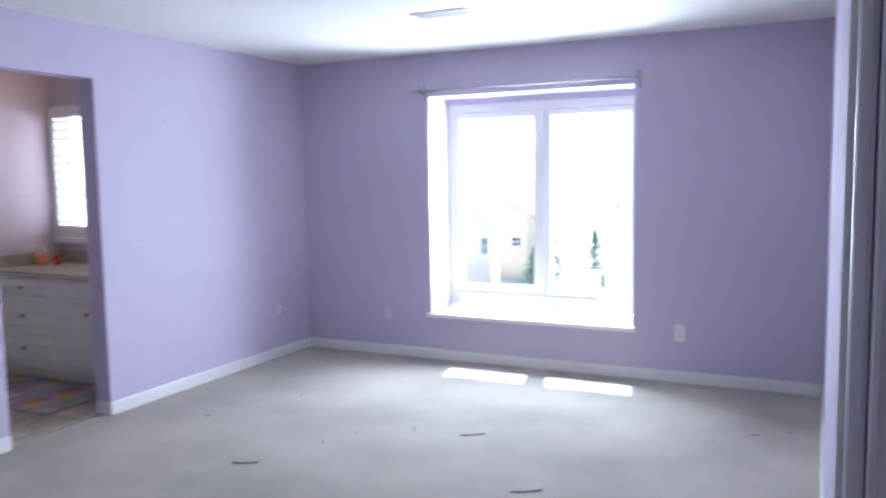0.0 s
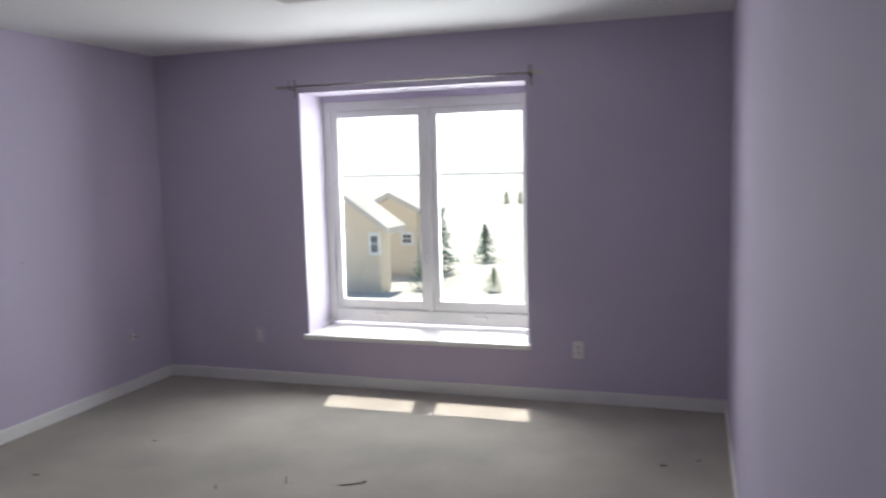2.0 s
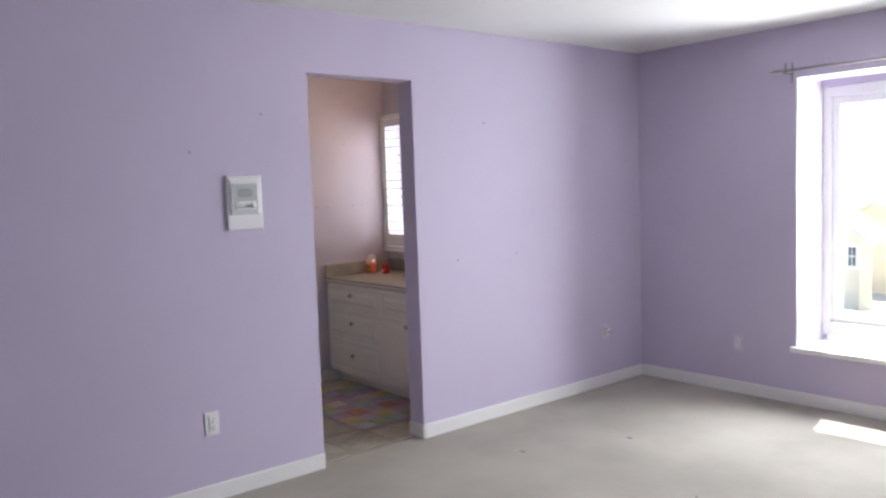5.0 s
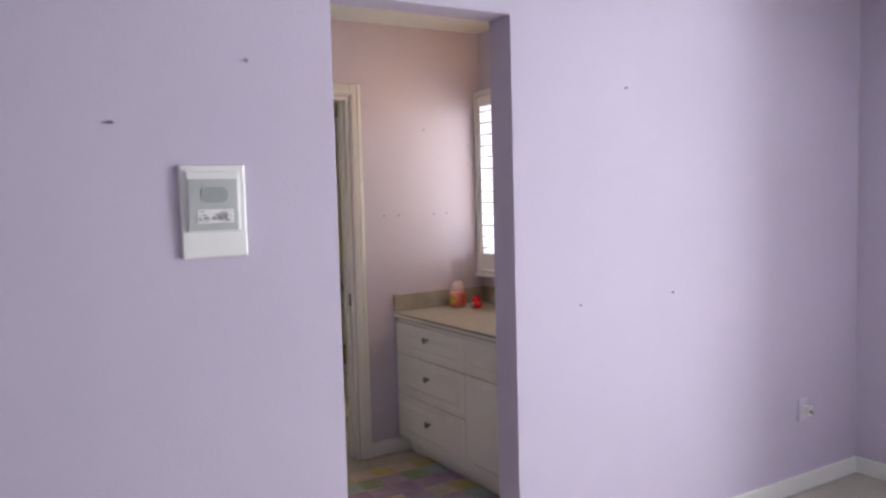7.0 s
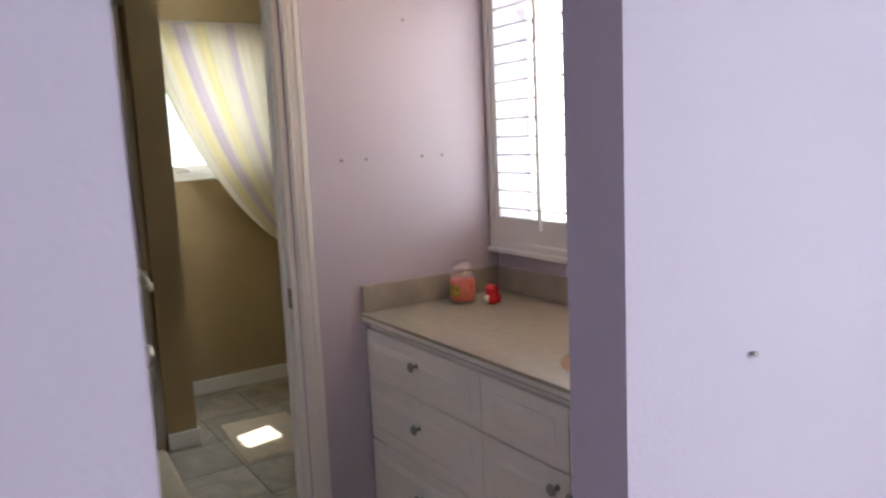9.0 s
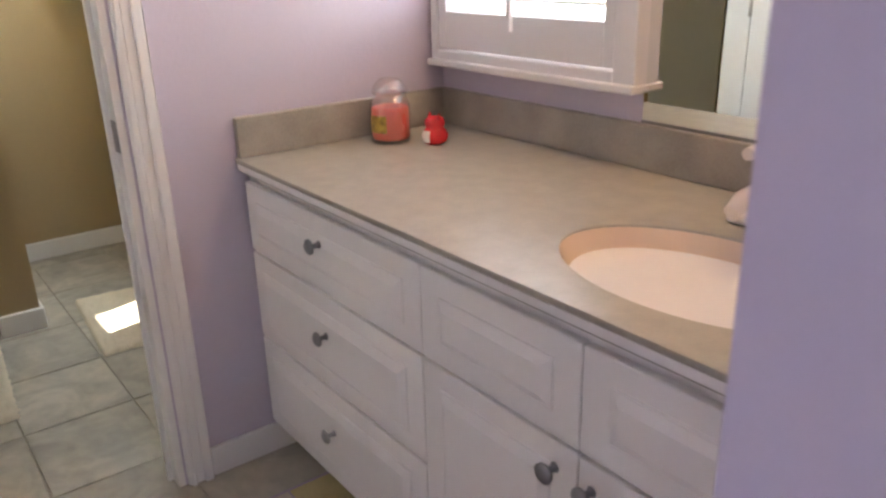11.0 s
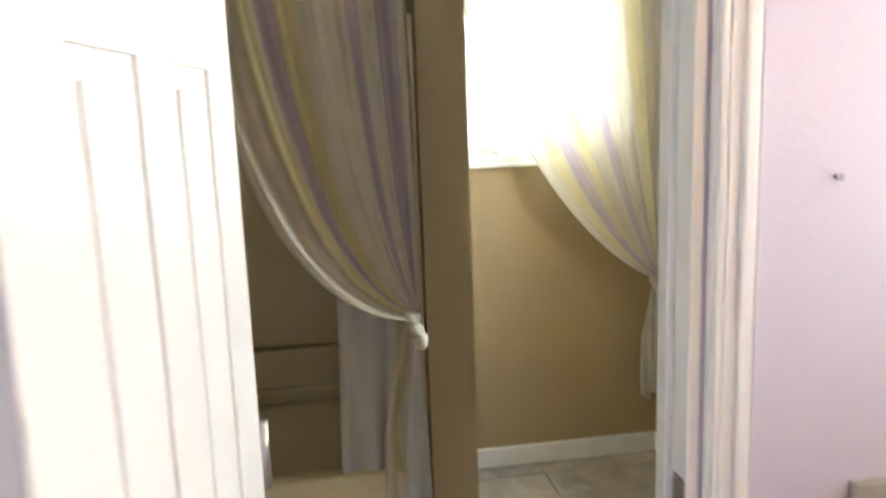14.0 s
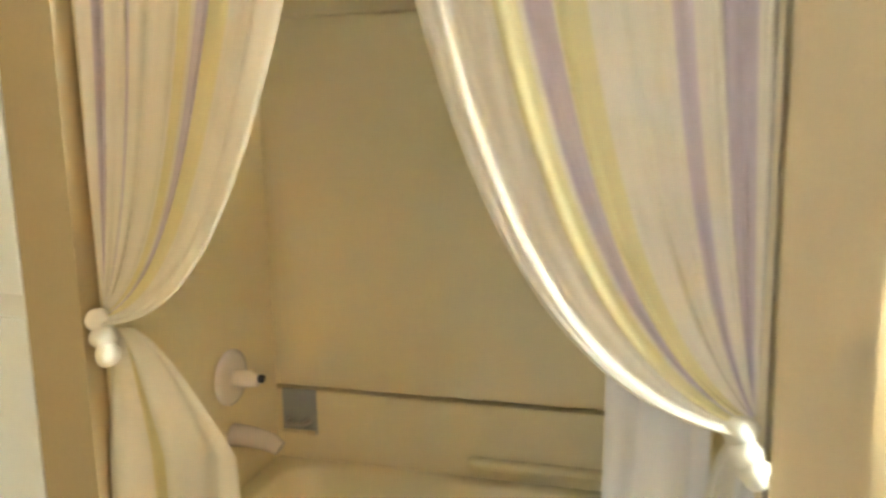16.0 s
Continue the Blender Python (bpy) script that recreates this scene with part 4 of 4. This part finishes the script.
def swag(name, x, free, fixed, pleats, depth, parent, mat, side, nu=120, nv=44):
    """Cloth gathered into a tie: strands run between the free edge's and the fixed edge's curves, given as (y, z)."""
    bm = bmesh.new()
    uv = bm.loops.layers.uv.new("UVMap")
    grid = []
    for i in range(nu + 1):
        u = i / nu
        w = u ** 0.85
        c = lerp2(free, fixed, w)
        col = []
        for j in range(nv + 1):
            s = j / nv
            y, z = bez(c, s)
            fall = (1 - s) ** 0.6 * 0.8 + 0.2
            ph = 2 * math.pi * pleats * u
            k = 0.35 + 0.65 * abs(2 * u - 0.95) ** 1.2 * 0.7
            dx = depth * k * fall * (math.sin(ph) + 0.3 * math.sin(2.7 * ph + 1.0)) + 0.012 * math.sin(3 * s + 5 * u)
            dz = -0.018 * math.sin(math.pi * s) * math.sin(ph * 0.5)
            col.append(bm.verts.new((x + dx + side * 0.05 * (1 - u) * s, y + 0.3 * depth * fall * math.cos(ph), z + dz)))
        grid.append(col)
    for i in range(nu):
        for j in range(nv):
            f = bm.faces.new((grid[i][j], grid[i + 1][j], grid[i + 1][j + 1], grid[i][j + 1]))
            f.smooth = True
            for lp, (a, b) in zip(f.loops, ((i, j), (i + 1, j), (i + 1, j + 1), (i, j + 1))):
                lp[uv].uv = (a / nu, b / nv)
    ob = part(name, bm, mat, parent)
    md = ob.modifiers.new("cloth", "SOLIDIFY")
    md.thickness = 0.003
    return ob


def tail(name, x, y0, y1, ty, z0, z1, pleats, depth, parent, mat, pinch=0.18, nu=60, nv=24):
    """Cloth that hangs below a tie at ty, spreading from z0 down to z1 between y0 and y1."""
    bm = bmesh.new()
    uv = bm.loops.layers.uv.new("UVMap")
    grid = []
    for i in range(nu + 1):
        u = i / nu
        col = []
        for j in range(nv + 1):
            s = j / nv
            k = min(1.0, s * 2.2) ** 0.7
            y = ty + (y0 + (y1 - y0) * u - ty) * (pinch + (1 - pinch) * k)
            ph = 2 * math.pi * pleats * u
            col.append(bm.verts.new((x + depth * (0.3 + 0.7 * k) * math.sin(ph + 0.6 * s), y + 0.004 * math.sin(6 * s + 9 * u), z0 + (z1 - z0) * s - 0.02 * math.sin(5 * u) * s)))
        grid.append(col)
    for i in range(nu):
        for j in range(nv):
            f = bm.faces.new((grid[i][j], grid[i + 1][j], grid[i + 1][j + 1], grid[i][j + 1]))
            f.smooth = True
            for lp, (a, b) in zip(f.loops, ((i, j), (i + 1, j), (i + 1, j + 1), (i, j + 1))):
                lp[uv].uv = (a / nu, b / nv)
    ob = part(name, bm, mat, parent)
    md = ob.modifiers.new("cloth", "SOLIDIFY")
    md.thickness = 0.003
    return ob


def knot(x, y, z, parent, r=0.035):
    """A bunched tie round the gathered cloth."""
    bm = bmesh.new()
    for k in range(3):
        bmesh.ops.create_uvsphere(bm, u_segments=16, v_segments=10, radius=r, matrix=Matrix.Translation((x + 0.008 * k, y + (0.012 * (k - 1)), z - 0.032 * k)) @ Matrix.Diagonal((0.8, 0.9 - 0.1 * k, 0.75, 1)))
    for v in bm.verts:
        v.co += Vector((0.4, 1, 0.7)) * 0.010 * noise.noise(v.co * 38)
    for f in bm.faces:
        f.smooth = True
    return part("tie_knot", bm, CLOTH, parent, "knotted cloth tie")


CX = PX - 0.045
rod2 = thing("shower_rod", (CX, 3.55, 2.08), "shower curtain rod between the partitions", "curtain rod")
part("rod", turned([(0.0125, 0), (0.0125, PY0 - QY1)], pose(CX, QY1, 2.09, -90), 18), NICKEL, rod2)
KY, KZ = 4.0, 0.87
cur = thing("shower_curtain", (CX, 3.9, 0.06), "striped cream shower curtain gathered and knotted aside", "curtain", "shower curtains")
swag("drape", CX, ((3.35, 2.09), (3.44, 1.55), (3.58, 0.90), (KY, KZ)), ((4.02, 2.09), (4.026, 1.6), (4.026, 1.2), (KY + 0.012, KZ + 0.03)), 6.5, 0.020, cur, CLOTH, 1, nu=180)
knot(CX + 0.03, KY, KZ, cur)
tail("tail", CX + 0.012, 3.895, 3.985, KY - 0.01, KZ - 0.02, 0.10, 1.4, 0.016, cur, CREAMY)
tail("lining", CX + 0.03, 3.955, 4.03, KY + 0.005, KZ - 0.03, 0.04, 0.9, 0.012, cur, LINER)
tail("liner", CX - 0.02, 3.765, 3.955, 3.88, KZ + 0.12, 0.13, 2.2, 0.012, cur, LINER, 0.9)
LY, LZ = 2.79, 0.985
cur2 = thing("shower_curtain", (CX, 2.8, 0.3), "striped cream shower curtain tied beside the taps", "curtain", "shower curtains")
swag("drape", CX, ((3.36, 2.09), (3.22, 1.62), (3.12, 0.97), (LY, LZ)), ((2.765, 2.09), (2.765, 1.7), (2.765, 1.3), (LY - 0.012, LZ + 0.03)), 6.5, 0.020, cur2, CLOTH, 1)
knot(CX + 0.03, LY, LZ, cur2)
tail("tail", CX + 0.005, 2.755, 3.06, LY, LZ - 0.02, 0.40, 2.4, 0.016, cur2, CREAMY)
WCX = TW + 0.06
rod3 = thing("window_curtain_rod", (WCX, 4.65, 2.10), "thin rod over the small window", "curtain rod")
part("rod", turned([(0.008, 0), (0.008, 0.86)], pose(WCX, 4.25, 2.12, -90), 14), WHITE, rod3)
part("bracket", boxes((TW, WCX, 4.26, 4.27, 2.115, 2.125)), WHITE, rod3)
cur3 = thing("window_curtain", (WCX, 4.7, 0.3), "striped sheer curtain swept aside over the window", "curtain")
swag("drape", WCX, ((4.22, 2.12), (4.34, 1.62), (4.65, 0.95), (5.07, 0.775)), ((5.085, 2.12), (5.09, 1.7), (5.09, 1.2), (5.085, 0.81)), 6, 0.02, cur3, SHEER, 1)
knot(WCX + 0.015, 5.09, 0.77, cur3)
tail("tail", WCX, 5.02, 5.10, 5.085, 0.75, 0.28, 3, 0.014, cur3, SHEER)


# ---- rugs ----
def rug(x0, x1, y0, y1, turn, label):
    """A tufted rug with an uneven fringe."""
    bm = bmesh.new()
    nx, ny = 60, 60
    g = []
    cx, cy = (x0 + x1) / 2, (y0 + y1) / 2
    for i in range(nx + 1):
        row = []
        for j in range(ny + 1):
            x, y = x0 + (x1 - x0) * i / nx, y0 + (y1 - y0) * j / ny
            edge = min(i, nx - i, j, ny - j)
            z = 0.004 if edge == 0 else 0.018 + 0.005 * noise.noise((x * 55, y * 55, 1.0))
            if edge == 0:
                x += 0.012 * noise.noise((x * 60, y * 60, 3.0))
                y += 0.012 * noise.noise((x * 60, y * 60, 7.0))
            row.append(bm.verts.new((x, y, z)))
        g.append(row)
    for i in range(nx):
        for j in range(ny):
            bm.faces.new((g[i][j], g[i + 1][j], g[i + 1][j + 1], g[i][j + 1])).smooth = True
    bm.transform(Matrix.Translation((cx, cy, 0)) @ Matrix.Rotation(radians(turn), 4, "Z") @ Matrix.Translation((-cx, -cy, 0)))
    return tagged(part("bath_rug", bm, RUG), label, "rug", "bath rugs")


rug(-6.93, -6.29, 3.25, 4.0, -4, "cream shag bath rug beside the tub")
rug(-7.04, -6.49, 4.3, 4.66, -4, "small cream shag rug below the window")

# white linen cupboard past the tub
lin = thing("linen_cupboard", (PX - 0.2, 2.5, 0), "white panelled cupboard door beyond the tub", "cupboard")
part("carcass", boxes((PX - 0.4, PX - 0.02, TS + 0.002, QY0 - 0.002, 0, 2.05)), DOORWHITE, lin)
part("door", boxes((PX - 0.02, PX, TS + 0.01, QY0 - 0.006, 0.05, 0.98), bevel=0.003), DOORWHITE, lin)
part("door", boxes((PX - 0.02, PX, TS + 0.01, QY0 - 0.006, 1.03, 2.0), bevel=0.003), DOORWHITE, lin)

# ---- outdoors ----
structure("ground", boxes((-300, 300, 7.6, 600, -3.3, -3.0)), GROUND, "pale dry ground sloping away below the window", "ground")


# Added glowing sheet that whites out the distant sky beyond the window.
SKY_GLOW = bpy.data.materials.new("white_sky_glow")
SKY_GLOW.use_nodes = True
SKY_GLOW.node_tree.nodes["Principled BSDF"].inputs["Emission Color"].default_value = (1.0, 1.0, 0.98, 1)
SKY_GLOW.node_tree.nodes["Principled BSDF"].inputs["Emission Strength"].default_value = 1.5
structure("backdrop", boxes((-900, 600, 480, 480.5, -12, 260)), SKY_GLOW, "glowing white sheet in place of the overexposed sky", "sky")


def house(x, y, w, d, eave, peak, label, wins):
    """A stuccoed house with its gable towards the window; z from the ground at -3."""
    h = thing("house", (x + w / 2, y, -3.0), label, "house", "neighbouring houses")
    bm = bmesh.new()
    prof = [(x, -3.0), (x + w, -3.0), (x + w, eave), (x + w / 2, peak), (x, eave)]
    a = [bm.verts.new((px, y, pz)) for px, pz in prof]
    b = [bm.verts.new((px, y + d, pz)) for px, pz in prof]
    bm.faces.new(a)
    bm.faces.new(list(reversed(b)))
    for i in range(5):
        bm.faces.new((a[(i + 1) % 5], a[i], b[i], b[(i + 1) % 5]))
    part("wall", bm, STUCCO, h)
    bm = bmesh.new()
    for s in (-1, 1):
        ex = x + w / 2 + s * (w / 2 + 0.5)
        k = (peak - eave) / (w / 2)
        lo = eave - k * 0.5
        q = [(x + w / 2, peak + 0.02), (ex, lo + 0.02), (ex, lo + 0.24), (x + w / 2, peak + 0.24)]
        f = [bm.verts.new((px, y - 0.4, pz)) for px, pz in q]
        g = [bm.verts.new((px, y + d + 0.4, pz)) for px, pz in q]
        bm.faces.new(f)
        bm.faces.new(list(reversed(g)))
        for i in range(4):
            bm.faces.new((f[(i + 1) % 4], f[i], g[i], g[(i + 1) % 4]))
    bmesh.ops.recalc_face_normals(bm, faces=bm.faces)
    part("roof", bm, ROOF, h)
    for wx, wz, ww, wh in wins:
        wo = part("window", boxes((wx - 0.12, wx + ww + 0.12, y - 0.06, y + 0.02, wz - 0.12, wz + wh + 0.12)), WHITE, h)
        for px in (wx, wx + ww / 2 + 0.02):
            for pz in (wz, wz + wh / 2 + 0.02):
                part("pane", boxes((px, px + ww / 2 - 0.02, y - 0.09, y - 0.05, pz, pz + wh / 2 - 0.02)), DGLASS, wo)
    return h


def conifer(x, y, h, seed, mat=LEAF, spread=0.34):
    """A spruce: tapered trunk, whorls of drooping boughs made of many small sprays."""
    r = random.Random(seed)
    t = thing("conifer", (x, y, -3.0), "blue-green spruce tree outside the window", "tree", "garden trees")
    part("trunk", turned([(0.035 * h / 2, -3.0), (0.03 * h / 2, -3.0 + h * 0.3), (0.004, -3.0 + h * 0.97)], pose(x, y, 0), 10), BARK, t)
    vs, fs = [], []
    levels = int(16)
    for k in range(levels):
        f = k / (levels - 1)
        z = -3.0 + h * (0.08 + 0.9 * f)
        reach = h * spread * (1 - f) ** 0.85 + 0.06
        for b in range(11):
            a = r.uniform(0, 2 * math.pi)
            ln = reach * r.uniform(0.65, 1.12)
            for q in range(9):
                d = ln * (q + 1) / 9
                px, py, pz = x + d * math.cos(a), y + d * math.sin(a), z - 0.28 * d + r.uniform(-0.08, 0.08)
                sz = 0.075 * h * (1.15 - 0.5 * q / 9) * r.uniform(0.5, 1.1)
                o = Vector((px, py, pz))
                u = Vector((r.uniform(-1, 1), r.uniform(-1, 1), r.uniform(-0.5, 0.4))).normalized() * sz
                w = Vector((r.uniform(-1, 1), r.uniform(-1, 1), r.uniform(-0.4, 0.6))).normalized() * sz * 0.6
                i = len(vs)
                vs += [o - u * 0.3, o + w * 0.5, o + u, o - w * 0.5]
                fs.append((i, i + 1, i + 2, i + 3))
    me = bpy.data.meshes.new("crown")
    me.from_pydata(vs, [], fs)
    me.materials.append(mat)
    c = new("crown", me)
    c.parent = t
    c.matrix_parent_inverse = Matrix.Translation(-t.location)
    return t


house(-13.4, 32, 2.2, 2.0, -0.25, 0.30, "beige barn-shaped garden shed with a pale roof", [(-11.8, -1.6, 0.35, 0.34)])
house(-13.5, 27.6, 2.45, 1.0, -0.48, 0.40, "low beige garden building with a white roof edge", [(-11.36, -1.5, 0.22, 0.6)])
for x, y, h, s, k in ((-10.4, 32.5, 2.85, 3, 0.36), (-9.6, 28.5, 1.65, 5, 0.6), (-9.5, 36.7, 1.75, 7, 0.48)):
    conifer(x, y, h, s, LEAF, k)
for x, y, h, s, k in ((-6.4, 33.7, 1.6, 12, 0.5), (-7.0, 28.4, 0.85, 14, 0.75), (-21.0, 90, 1.5, 15, 0.5), (-19.4, 90, 1.4, 16, 0.35), (-17.0, 90, 1.5, 17, 0.4)):
    conifer(x, y, h, s, LEAF2, k)

# ---- bathroom floor tiles ----
TLX, TLY, TG = 0.352, 0.31, 0.004
bath_floor = bpy.data.objects["subfloor_bath"]
tb = bmesh.new()
box(tb, -TLX / 2 + TG / 2, TLX / 2 - TG / 2, -TLY / 2 + TG / 2, TLY / 2 - TG / 2, -0.008, 0.0, bevel=0.0015, segments=1)
tile_mesh = mesh_of(tb, "tile")
tile_mesh.materials.append(TILE)
for i in range(11):
    for j in range(11):
        t = new("tile", tile_mesh)
        t.location = (TILE_X - i * TLX, TILE_Y - j * TLY, 0)
        t.parent = bath_floor
